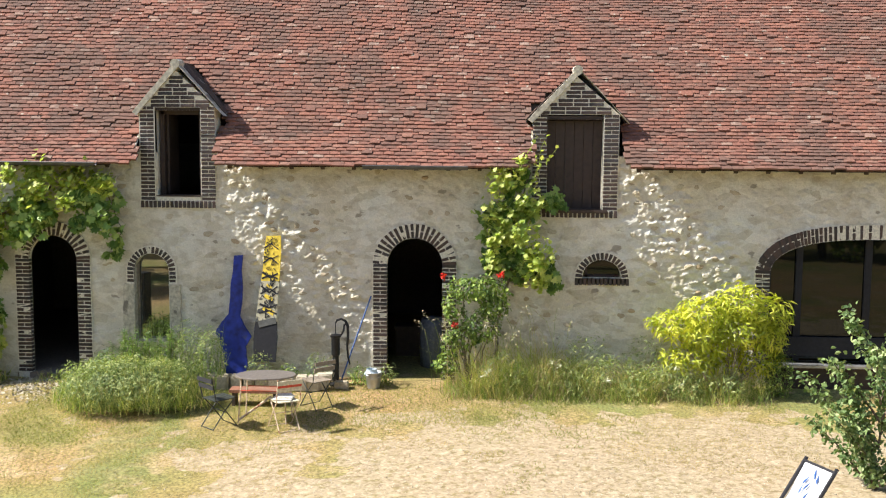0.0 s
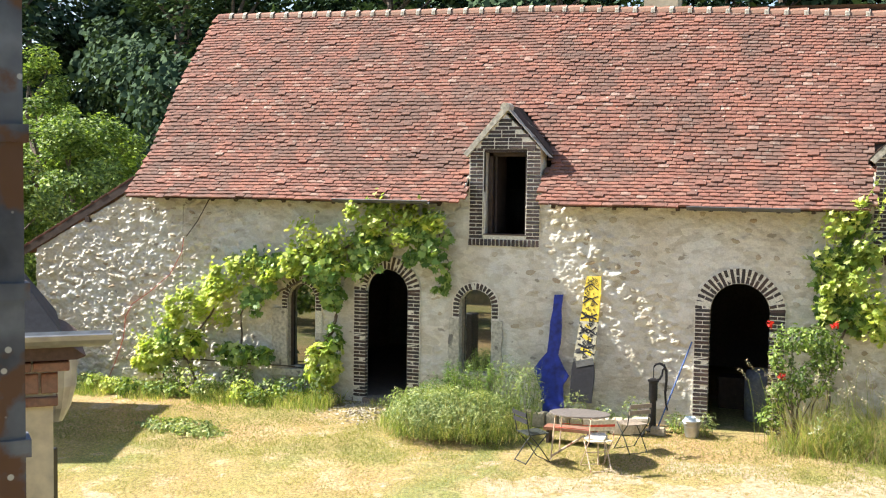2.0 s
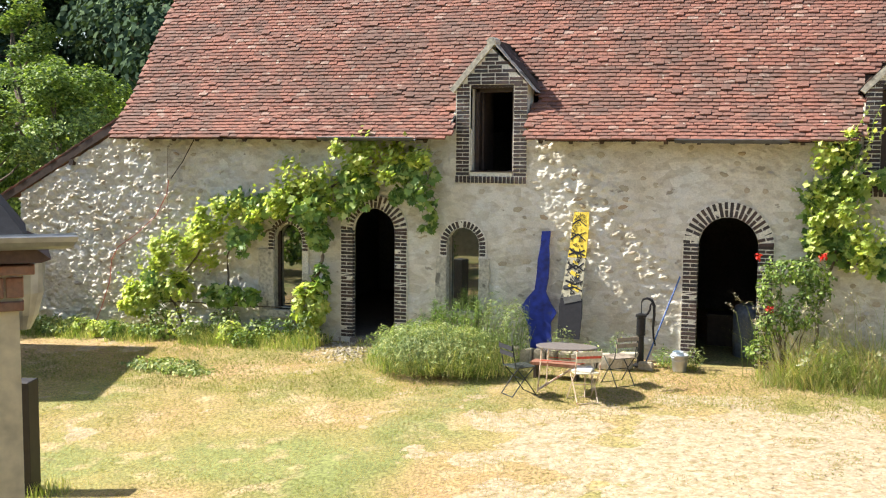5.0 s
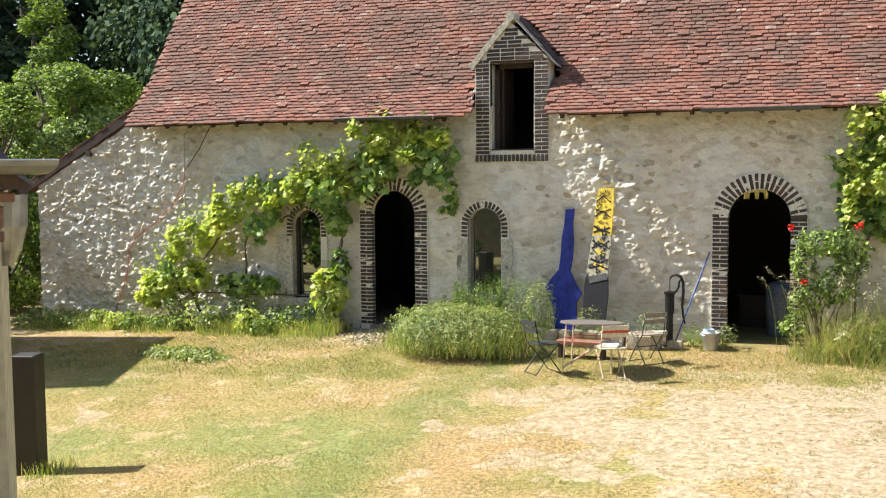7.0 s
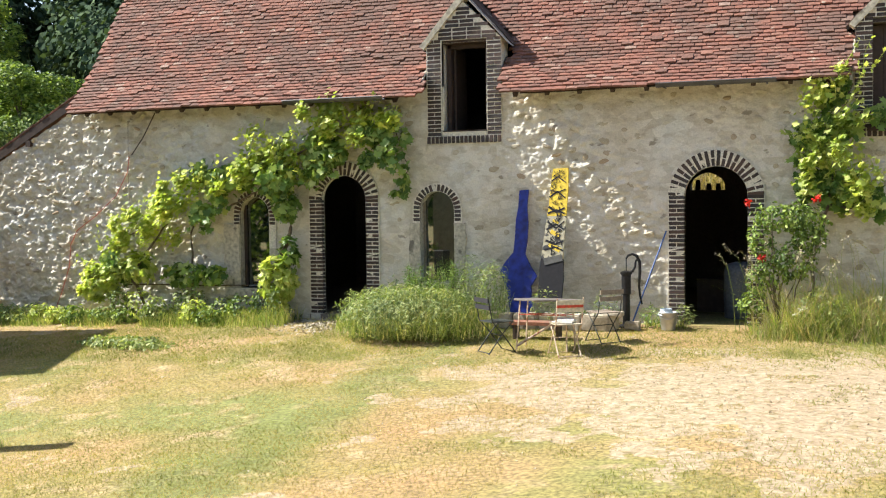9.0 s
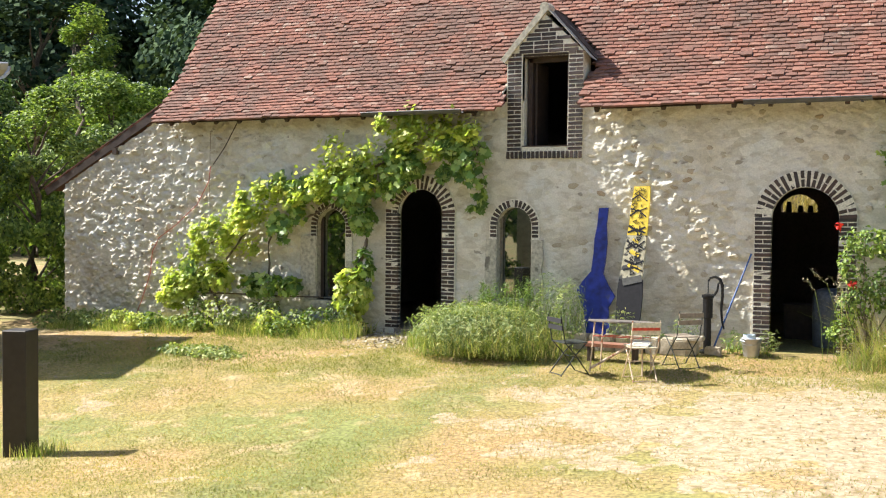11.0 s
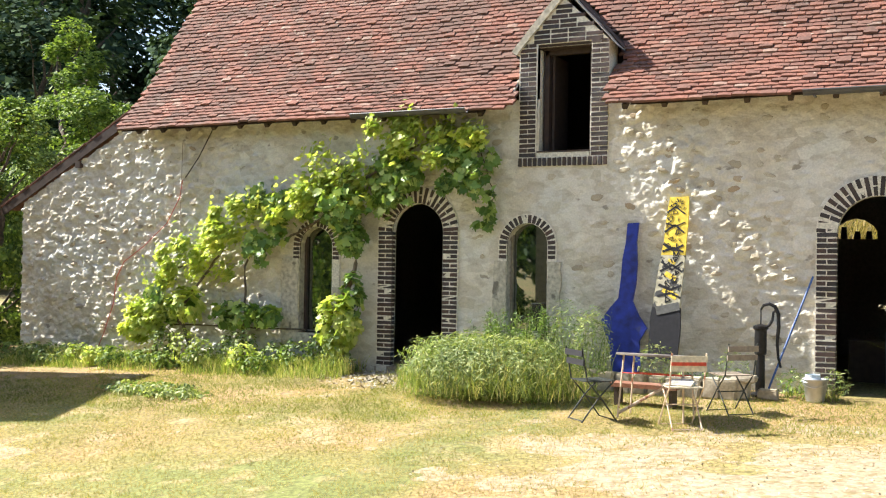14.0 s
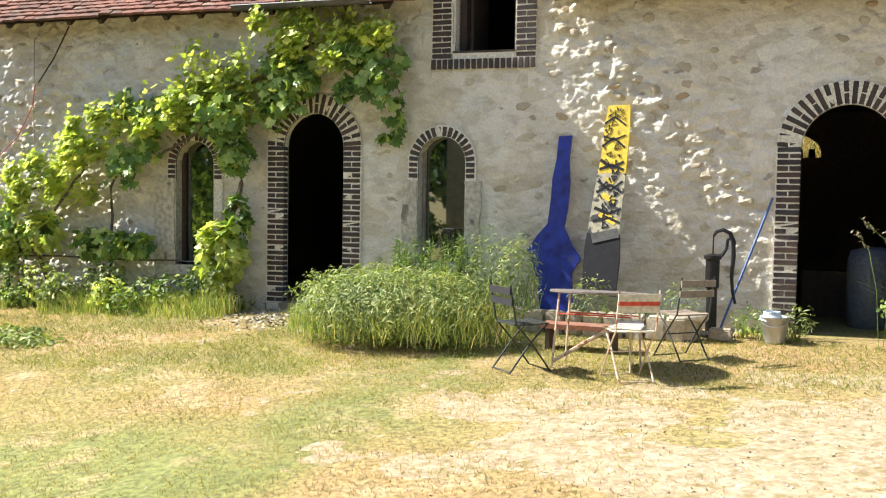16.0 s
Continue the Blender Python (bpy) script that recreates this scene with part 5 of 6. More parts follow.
for k in range(30):
    x = -15.9 + k * 0.225 + rnd.uniform(-0.1, 0.1)
    y = rnd.uniform(-0.75, -0.3)
    rz = rnd.uniform(0.07, 0.22) * (1.5 if x > -12.6 else 0.8)
    clump("weed_clump", (x, y, gz(x, y)), [(0, 0, rz, rnd.uniform(0.15, 0.3), 0.22, rz)], 210, rnd.choice([VINEPALE, GREYLEAF, GREYLEAF, TREELEAF]), 0.06, "low leafy green weeds at the foot of the wall", "weed", 130 + k)
clump("weed_patch", (-11.1, -2.2, gz(-11.1, -2.2)), [(0, 0, 0.03, 0.75, 0.4, 0.07), (0.5, -0.2, 0.03, 0.5, 0.3, 0.05)], 1100, GREYLEAF, 0.055, "flat patch of broad green weeds on the lawn", "weed", 99)

# sapling
sap = thing("sapling", (2.95, -4.5, gz(2.95, -4.5)), "young leafy sapling on the lawn", "tree")
g = np.random.default_rng(12)
pts = []
for k, (tx, tz) in enumerate(((-0.45, 2.05), (-0.2, 1.7), (0.15, 1.75), (0.35, 1.5), (-0.7, 1.0), (-0.4, 1.2), (0.1, 1.2), (0.4, 0.8), (-0.3, 0.65), (-0.1, 0.4), (0.5, 1.9), (-0.55, 1.5), (-0.65, 0.7), (-0.25, 0.95), (0.25, 0.5), (-0.85, 1.25))):
    b = Vector((0, 0, max(0, tz - 0.7)))
    q = limb_points(b, (tx, g.normal() * 0.2, tz), rnd, 5)
    bm = bmesh.new()
    tube(bm, q, [0.016, 0.013, 0.01, 0.008, 0.005, 0.003], 5)
    part("branch", bm, BARK, sap)
    for _ in range(190):
        u = g.uniform(0.25, 1)
        i = min(4, int(u * 5))
        pts.append(np.array(q[i].lerp(q[i + 1], u * 5 - i)) + g.normal(size=3) * 0.05)
leaves("foliage", np.array(pts), 0.062, SAPLEAF, sap, LEAF_OVAL, g, 0.3, kind="stuff")

# ---- painted shapes against the wall ----
sc = thing("blue_sculpture", (-5.5, -0.25, 0.05), "tall ultramarine painted cut-out board leaning on the wall", "sculpture")
bm = bmesh.new()
slab(bm, [(x + 5.5, z - 0.05) for x, z in ((-5.53, 1.95), (-5.39, 1.96), (-5.41, 1.72), (-5.39, 1.45), (-5.40, 1.2), (-5.43, 1.0), (-5.34, 0.82), (-5.24, 0.68), (-5.33, 0.52), (-5.30, 0.2), (-5.36, 0.08), (-5.64, 0.08), (-5.70, 0.45), (-5.82, 0.75), (-5.72, 0.90), (-5.61, 1.03), (-5.585, 1.3), (-5.58, 1.5), (-5.545, 1.7))], -0.02, 0.02)
part("board", bm, BLUE, sc)
sc.rotation_euler = (radians(-5), 0, 0)
bd = thing("painted_board", (-4.97, -0.42, 0.28), "yellow, cream and black painted board leaning on the wall", "painted board")
bd.rotation_euler = (radians(-10.5), 0, 0)
LINE = [(-5.02, 2.29), (-4.79, 2.30), (-4.78, 2.0), (-4.79, 1.75), (-4.80, 1.4), (-4.82, 1.05), (-4.80, 0.7), (-4.82, 0.32), (-5.17, 0.32), (-5.17, 0.8), (-5.13, 1.15), (-5.10, 1.45), (-5.06, 1.75), (-5.045, 2.05)]


def cut(outline, lo, hi):
    """The outline between two heights."""
    L_ = [p for p in outline]
    def clip(poly, h, keep_above):
        out = []
        for a, b in zip(poly, poly[1:] + poly[:1]):
            ia, ib = (a[1] >= h) == keep_above, (b[1] >= h) == keep_above
            if ia:
                out.append(a)
            if ia != ib:
                t = (h - a[1]) / (b[1] - a[1])
                out.append((a[0] + (b[0] - a[0]) * t, h))
        return out
    return clip(clip(L_, lo, True), hi, False)


for nm, lo, hi, mt in (("black_part", 0.3, 0.95, BLACK), ("cream_part", 0.952, 1.58, SMUDGED), ("yellow_part", 1.582, 2.4, YELLOW)):
    bm = bmesh.new()
    slab(bm, [(x + 4.97, z - 0.28) for x, z in cut(LINE, lo, hi)], -0.018, 0.018)
    part(nm, bm, mt, bd)


def dash(a, b, w, material=BLACK, k=0):
    """A flat brush stroke on the board between two spots (x, z)."""
    l = math.dist(a, b)
    bm = bmesh.new()
    box(bm, (0, 0, 0), (l, 0.003, w), Matrix.Translation(((a[0] + b[0]) / 2 + 4.97, -0.0205 - 0.0003 * k, (a[1] + b[1]) / 2 - 0.28)) @ Matrix.Rotation(-math.atan2(b[1] - a[1], b[0] - a[0]), 4, "Y"))
    part("stroke", bm, material, bd)


# zigzag bands across, then little triangles and rungs between them
rb = random.Random(18)
for z, rise, w_ in ((2.10, 0.07, 0.022), (1.97, -0.04, 0.018), (1.86, 0.09, 0.026), (1.72, -0.08, 0.034), (1.62, 0.05, 0.030), (1.50, -0.10, 0.026), (1.38, 0.08, 0.03), (1.22, -0.06, 0.034), (1.08, 0.04, 0.03)):
    lo_, mid, hi_ = -5.05 - (2.1 - z) * 0.06, -4.94, -4.81
    dash((lo_ + 0.01, z), (mid, z + rise), w_)
    dash((mid, z + rise), (hi_ - 0.01, z + rb.uniform(-0.03, 0.03)), w_ * 0.8, BLACK, 1)
for k in range(15):
    z = 1.04 + k * 0.082
    cx, r_, w_ = -4.95 + rb.uniform(-0.06, 0.07), rb.uniform(0.028, 0.045), 0.007 if z > 1.65 else 0.013
    a0 = rb.uniform(0, 6.28)
    tri = [(cx + r_ * math.cos(a0 + q * 2.094), z + r_ * math.sin(a0 + q * 2.094)) for q in range(3)]
    for q in range(3):
        dash(tri[q], tri[(q + 1) % 3], w_, BLACK, 2 + q)
    for q in range(3):
        p = (-4.95 + rb.uniform(-0.10, 0.10), z + 0.04 + rb.uniform(-0.02, 0.02))
        dash(p, (p[0] + rb.uniform(-0.03, 0.03), p[1] + rb.uniform(0.03, 0.05)), w_, BLACK, 5 + q)
for k in range(10):
    a0 = k * 0.63
    dash((-4.90 + 0.022 * math.cos(a0), 2.21 + 0.022 * math.sin(a0)), (-4.90 + 0.06 * math.cos(a0), 2.21 + 0.06 * math.sin(a0)), 0.007, BLACK, 8)
dash((-5.10, 0.90), (-4.83, 0.97), 0.10, plain_mat("dark_grey_paint", (0.10, 0.10, 0.095), 0.7), 9)
for k, (z, w_) in enumerate(((1.32, 0.10), (1.12, 0.12), (1.5, 0.06))):
    bm = bmesh.new()
    box(bm, (0, 0, 0), (w_ * 1.6, 0.003, w_ * 0.6), Matrix.Translation((0.02, -0.0196, z - 0.28)) @ Matrix.Rotation(radians(30), 4, "Y"))
    part("patch", bm, YELLOW, bd)

# ---- pump, pole, bucket ----
pump = thing("hand_pump", (-3.87, -0.45, gz(-3.87, -0.45)), "black cast-iron hand pump standing by the wall", "pump")
pump.scale = (0.9, 0.9, 0.93)
bm = bmesh.new()
lathe(bm, [(0.12, 0), (0.12, 0.03), (0.06, 0.06), (0.055, 0.5), (0.075, 0.52), (0.075, 0.80), (0.095, 0.82), (0.095, 0.85), (0.03, 0.87)], 18)
part("body", bm, IRON, pump)
bm = bmesh.new()
tube(bm, [(0.0, 0, 0.86), (0.0, 0, 1.06)], 0.009, 6)
part("rod", bm, IRON, pump)
bm = bmesh.new()
tube(bm, [(0, 0, 1.05), (0.03, 0, 1.10), (0.10, 0, 1.12), (0.17, 0, 1.09), (0.21, 0, 1.0), (0.215, 0, 0.85), (0.20, 0, 0.65), (0.215, 0, 0.48), (0.25, -0.02, 0.36)], [0.014, 0.018, 0.02, 0.024, 0.026, 0.024, 0.02, 0.017, 0.014], 8)
part("handle", bm, IRON, pump)
bm = bmesh.new()
tube(bm, [(0.04, 0, 0.84), (0.10, 0, 0.86), (0.14, 0, 0.93), (0.15, 0, 1.02), (0.19, 0, 1.05)], [0.022, 0.02, 0.018, 0.016, 0.018], 8)
part("bracket", bm, IRON, pump)
pole = thing("blue_pole", (-3.53, -0.25, 0.9), "faded blue pole leaning against the door brickwork", "pole")
bm = bmesh.new()
tube(bm, [(0.17, 0.13, 0.44), (-0.26, -0.2, -0.86)], 0.012, 8)
part("shaft", bm, BLUEPOLE, pole)
bk = thing("bucket", (-3.27, -0.55, gz(-3.27, -0.55)), "galvanised bucket with a pale blue basin on top", "bucket")
bk.scale = (0.9, 0.9, 0.88)
bm = bmesh.new()
lathe(bm, [(0.105, 0), (0.108, 0.01), (0.145, 0.27), (0.153, 0.275), (0.153, 0.285), (0.14, 0.285), (0.10, 0.02)], 24)
part("pail", bm, GALV, bk, smooth=True)
bm = bmesh.new()
lathe(bm, [(0.13, 0.24), (0.09, 0.30), (0.088, 0.335), (0.082, 0.335), (0.08, 0.30)], 20, (-0.03, 0, 0))
part("basin", bm, PLASTIC, bk, "pale blue plastic basin")
bm = bmesh.new()
tube(bm, [(0.15 * math.cos(t), -0.02 - 0.12 * math.sin(t), 0.27 - 0.09 * math.sin(t)) for t in [math.pi * k / 10 for k in range(11)]], 0.004, 5)
part("handle", bm, GALV, bk, "thin wire handle")

# stone edging behind the table
for k in range(9):
    x = -5.75 + k * 0.2
    s = thing("edging_stone", (x, -0.72, gz(x, -0.72)), "pale rough edging stone of the raised bed", "stone", "edging stones")
    bm = bmesh.new()
    box(bm, (0, 0, 0.10), (0.185, 0.22, 0.24))
    for v in bm.verts:
        v.co += Vector([rnd.uniform(-0.02, 0.02) for _ in range(3)])
    bmesh.ops.bevel(bm, geom=bm.edges[:], offset=0.02, segments=2, affect="EDGES")
    part("block", bm, STONE, s)
for x, y, sx, sy, sz in ((-3.75, -0.62, 0.22, 0.16, 0.12), (-4.05, -0.68, 0.2, 0.18, 0.2), (-4.0, -0.7, 0.26, 0.2, 0.06)):
    s = thing("stone_slab", (x, y, gz(x, y) + (0.2 if sz < 0.1 else 0)), "grey flat stone beside the pump", "stone")
    bm = bmesh.new()
    box(bm, (0, 0, sz / 2), (sx, sy, sz))
    for v in bm.verts:
        v.co += Vector([rnd.uniform(-0.015, 0.015) for _ in range(3)])
    bmesh.ops.bevel(bm, geom=bm.edges[:], offset=0.015, segments=2, affect="EDGES")
    part("block", bm, STONE, s)
tr = thing("red_stool", (-4.9, -1.45, gz(-4.9, -1.45)), "low reddish-brown wooden stool on the grass behind the table", "stool")
part("seat", boxes(((0, 0, 0.22), (0.72, 0.24, 0.045))), RED, tr)
for sx in (-0.3, 0.3):
    part("foot", boxes(((sx, 0, 0.10), (0.04, 0.2, 0.20))), DARKWOOD, tr)

# ---- table and chairs ----
tb = thing("round_table", (-4.58, -2.2, gz(-4.58, -2.2)), "round grey metal folding garden table on the lawn", "table")
tb.rotation_euler = (radians(-4.5), 0, 0)
tb.location.z += 0.01
bm = bmesh.new()
lathe(bm, [(0.41, 0.625), (0.42, 0.63), (0.42, 0.645), (0.41, 0.65)], 36)
part("tabletop", bm, plain_mat("brown_grey_metal", (0.20, 0.175, 0.16), 0.5, 0.3), tb)
TABLELEG = plain_mat("pale_flaking_paint", (0.62, 0.48, 0.36), 0.7, spots=(0.3, 0.12, 0.06), spot_scale=14)
for sx in (-1, 1):
    for sy in (-1, 1):
        bm = bmesh.new()
        tube(bm, [(sx * 0.30, sy * 0.18, 0.63), (sx * 0.33, sy * 0.22, 0.0)], 0.011, 6)
        part("leg", bm, TABLELEG, tb)
for sy in (-1, 1):
    bm = bmesh.new()
    tube(bm, [(-0.31, sy * 0.2, 0.45), (0.31, sy * 0.2, 0.45)], 0.006, 6)
    part("stretcher", bm, REDPAINT, tb)
bm = bmesh.new()
tube(bm, [(-0.32, -0.22, 0.05), (0.05, 0.1, 0.32)], 0.016, 6)
part("brace", bm, TABLELEG, tb)


def chair(x, y, turn, frame_m, slat_m, label, extra=None):
    c = thing("folding_chair", (x, y, gz(x, y)), label, "chair", "folding chairs round the table", turn)
    c.scale = (0.88, 0.88, 0.9)
    for s in (-1, 1):
        bm = bmesh.new()
        tube(bm, [(s * 0.19, 0.22, 0.0), (s * 0.19, 0.0, 0.28), (s * 0.19, -0.17, 0.46), (s * 0.19, -0.24, 0.82)], 0.009, 6)
        part("back_leg", bm, frame_m, c)
        bm = bmesh.new()
        tube(bm, [(s * 0.165, -0.22, 0.0), (s * 0.165, 0.0, 0.27), (s * 0.165, 0.18, 0.44)], 0.009, 6)
        part("front_leg", bm, frame_m, c)
    for (y0, z0, w) in ((0.21, 0.015, 0.38), (-0.21, 0.015, 0.33), (0.02, 0.25, 0.34)):
        bm = bmesh.new()
        tube(bm, [(-w / 2, y0, z0), (w / 2, y0, z0)], 0.007, 6)
        part("crossbar", bm, frame_m, c)
    for k in range(7):
        part("seat_slat", boxes(((0, -0.16 + k * 0.056, 0.445 + 0.006 * abs(k - 3) / 3), (0.36, 0.045, 0.014))), slat_m[0], c)
    for k, (yy, zz) in enumerate(((-0.21, 0.66), (-0.232, 0.76))):
        part("back_slat", boxes(((0, yy - 0.012, zz), (0.40, 0.014, 0.065))), slat_m[1], c)
    if extra:
        part("back_slat", boxes(((0, -0.236, 0.712), (0.38, 0.012, 0.045))), extra, c, "red painted slat")
    return c


chair(-4.25, -2.50, 32, TABLELEG, (CREAM, CREAM), "cream folding chair with a red painted back slat", REDPAINT)
chair(-5.17, -2.45, -42, DARKGREEN, (DARKGREEN, BLACK), "dark green folding garden chair beside the mound")
chair(-3.98, -1.5, 44, DARKGREEN, (OLDWOOD, OLDWOOD), "dark folding chair with weathered grey slats")
cl = thing("folded_cloth", (-4.27, -2.47, gz(-4.25, -2.4) + 0.412), "white folded cloth lying on the cream chair's seat", "cloth")
bm = bmesh.new()
for k in range(3):
    box(bm, (0.01 * k, 0.01 * k, 0.008 + k * 0.013), (0.26 - 0.03 * k, 0.26 - 0.02 * k, 0.012), Matrix.Rotation(0.15 * k, 4, "Z"))
part("sheet", bm, WHITE, cl)

# deckchair
DECK = [(1.506, -6.634, 0.9), (1.673, -6.995, 0.9), (1.29, -6.70, 0.55), (1.46, -7.06, 0.55)]
dk = thing("deckchair", (1.75, -6.75, gz(1.75, -6.75)), "deckchair with black frame and white canvas with blue strokes", "deckchair")
dkc = [Vector(v) - Vector((1.75, -6.75, gz(1.75, -6.75))) for v in DECK]
tl, tr_, bl, br = dkc
for a, b in ((tl, bl), (tr_, br)):
    d = (b - a)
    foot = a + d * ((a.z - 0.0) / -d.z)
    bm = bmesh.new()
    tube(bm, [a - d * 0.1, foot], 0.018, 6)
    part("rail", bm, BLACK, dk)
bm = bmesh.new()
tube(bm, [tl, tr_], 0.014, 6)
part("crossbar", bm, BLACK, dk)
e1, e2 = bl + (bl - tl) * 0.8, br + (br - tr_) * 0.8
bm = bmesh.new()
nrm = (tr_ - tl).cross(bl - tl).normalized()
if nrm.z < 0:
    nrm = -nrm
sa, sb = (tr_ - tl) * 0.06, (tr_ - tl) * 0.94
va = [bm.verts.new(p) for p in (tl + sa, tl + sb, (tl + sb).lerp(e2, 0.5) - nrm * 0.03 - (tr_ - tl) * 0.0, e2 - (e2 - e1) * 0.06, e1 + (e2 - e1) * 0.06, (tl + sa).lerp(e1, 0.5) - nrm * 0.03)]
vb = [bm.verts.new(v.co + nrm * 0.004) for v in va]
for f in ((0, 1, 2, 5), (5, 2, 3, 4)):
    bm.faces.new([va[i] for i in f])
    bm.faces.new([vb[i] for i in f][::-1])
for i in range(6):
    bm.faces.new((va[i], va[(i + 1) % 6], vb[(i + 1) % 6], vb[i]))
part("canvas", bm, CANVAS, dk, "white canvas seat")
for k in range(8):
    u, v = 0.35 + 0.3 * rnd.random(), 0.08 + 0.10 * k
    p = tl.lerp(tr_, u) + (e1 - tl) * v * 0.6 + nrm * 0.008
    ax = (bl - tl).normalized()
    q = p + ax * 0.10 + (tr_ - tl).normalized() * rnd.uniform(-0.05, 0.05)
    bm = bmesh.new()
    tube(bm, [p, (p + q) / 2, q], [0.003, 0.011, 0.002], 5)
    part("stroke", bm, BLUEPOLE, dk, "blue painted stroke")

# ---- timber post, house corner, iron pier ----
post = thing("timber_post", (-9.56, -7.02, gz(-9.56, -7.02)), "square dark tarred timber post on the lawn", "post")
bm = bmesh.new()
box(bm, (0, 0, 0.61), (0.26, 0.26, 1.38), Matrix.Rotation(radians(18), 4, "Z"))
bmesh.ops.bevel(bm, geom=bm.edges[:], offset=0.008, segments=1, affect="EDGES")
part("shaft", bm, BLACKWOOD, post)
g = np.random.default_rng(77)
b = np.stack([g.normal(-9.3, 0.16, 260), g.normal(-7.0, 0.14, 260), np.full(260, gz(-9.4, -7.0))], 1)
tagged(blades("grass_tuft", b, 0.16, 0.01, GRASS, None, g, 0.4), "green grass tuft at the foot of the post", "grass", kind="stuff")

# outbuilding: local x along its front to the corner, y to the back
ob_ = thing("outbuilding", (-6.02, -10.82, gz(-6.1, -10.9)), "cream plastered outbuilding with brick cornice, slate hip and zinc gutter", "outbuilding", rz=43)
z0 = gz(-6.1, -10.9)
bm = bmesh.new()
box(bm, (-1.5, 0.6, (2.28 - z0) / 2), (3.0, 1.2, 2.28 - z0))
part("wall", bm, plain_mat("cream_plaster_stained", (0.60, 0.53, 0.38), 0.95, grain=7, spots=(0.30, 0.2, 0.12), spot_scale=3.5, spot_from=0.64), ob_)
def shed_bricks(z, out, kind, h=0.075):
    x = 0.0 + out
    while x > -1.6:
        l = 0.22 if kind == "long" else 0.105
        bm = bmesh.new()
        box(bm, (0, 0, 0), (l, 0.12, h))
        bmesh.ops.bevel(bm, geom=bm.edges[:], offset=0.006, segments=1, affect="EDGES")
        b_ = part("brick", bm, RED, ob_)
        b_.location = (x - l / 2, 0.05 - out, z - z0)
        x -= l + 0.014
shed_bricks(2.20, 0.03, "long", 0.06)
shed_bricks(2.32, 0.03, "short", 0.13)
shed_bricks(2.44, 0.10, "long", 0.06)
part("cornice_bed", boxes(((-1.5, 0.6, 2.32 - z0), (3.04, 1.2, 0.30))), MORTAR, ob_)
bm = bmesh.new()
slab(bm, [(-3.0, 2.49 - z0), (0.14, 2.49 - z0), (0.20, 2.51 - z0), (0.12, 2.57 - z0), (0.05, 2.60 - z0), (-3.0, 2.60 - z0)], -0.16, 1.2)
part("cornice", bm, plain_mat("brown_moulded_cornice", (0.10, 0.06, 0.045), 0.8), ob_, "brown moulded tile cornice")
bm = bmesh.new()
vs = [bm.verts.new(p) for p in [(0.06, -0.10, 2.64 - z0), (0.06, 1.3, 2.64 - z0), (-0.55, 0.6, 3.5 - z0), (-3.0, 0.6, 3.5 - z0), (-3.0, -0.10, 2.64 - z0), (-3.0, 1.3, 2.64 - z0)]]
for f in ((0, 1, 2), (0, 2, 3, 4), (1, 5, 3, 2), (0, 4, 5, 1), (4, 3, 5)):
    bm.faces.new([vs[i] for i in f])
part("roof", bm, SLATE, ob_, "dark slate hip roof")
bm = bmesh.new()
rows = []
for x in (-3.0, 0.36):
    rows.append([bm.verts.new((x - 0.1 * (1 - abs(math.cos(t))) * (x > 0), -0.18 + 0.09 * math.cos(t), 2.66 - z0 + 0.085 * math.sin(t))) for t in [math.pi + math.pi * k / 8 for k in range(9)]] + [bm.verts.new((x - 0.1 * (1 - abs(math.cos(t))) * (x > 0) - 0.004 * (x > 0), -0.18 + 0.082 * math.cos(t), 2.668 - z0 + 0.077 * math.sin(t))) for t in [2 * math.pi - math.pi * k / 8 for k in range(9)]])
m = len(rows[0])
for i in range(m):
    bm.faces.new((rows[0][i], rows[0][(i + 1) % m], rows[1][(i + 1) % m], rows[1][i]))
for row in rows:
    bm.faces.new(row)
part("gutter", bm, ZINC, ob_, "dull zinc half-round gutter")
bm = bmesh.new()
lathe(bm, [(0.05, 2.0 - z0), (0.10, 2.1 - z0), (0.14, 2.25 - z0), (0.15, 2.45 - z0)], 16, (0.02, 0.3, 0))
part("hopper", bm, ZINC, ob_, "rounded zinc rainwater hopper")

col = thing("iron_pier", (-2.703, -14.64, gz(-2.703, -14.64)), "tall weathered blue-grey iron pier with rust and lichen spots", "pier", rz=48)
m_, nt, b = mat("weathered_iron_sheet", 0.65, 0.25)
n1, n2, n3 = noise_tex(nt, 9, 9), noise_tex(nt, 7, 8), noise_tex(nt, 22, 3, kind="ShaderNodeTexVoronoi")
c = ramp(nt, n1.outputs[0], [(0.3, (0.05, 0.055, 0.07)), (0.6, (0.13, 0.145, 0.175)), (0.8, (0.22, 0.24, 0.27))])
c = mix(nt, c, (0.13, 0.06, 0.025), ramp(nt, n2.outputs[0], [(0.52, (0, 0, 0)), (0.58, (0.9, 0.9, 0.9))]))
c = mix(nt, c, (0.5, 0.5, 0.47), ramp(nt, n3.outputs["Distance"], [(0.12, (1, 1, 1)), (0.16, (0, 0, 0))]))
nt.links.new(c, b.inputs["Base Color"])
bump(nt, b, n1.outputs[0], 0.3, 0.01)
part("upright", boxes(((-0.035, 0, 2.4), (0.07, 0.06, 5.2))), m_, col)
part("sheet", boxes(((-0.35, 0.02, 2.4), (0.56, 0.02, 5.2))), m_, col)
for k in range(17):
    part("rib", boxes(((-0.30, 0.0, 0.15 + k * 0.31), (0.62, 0.075, 0.035))), m_, col)

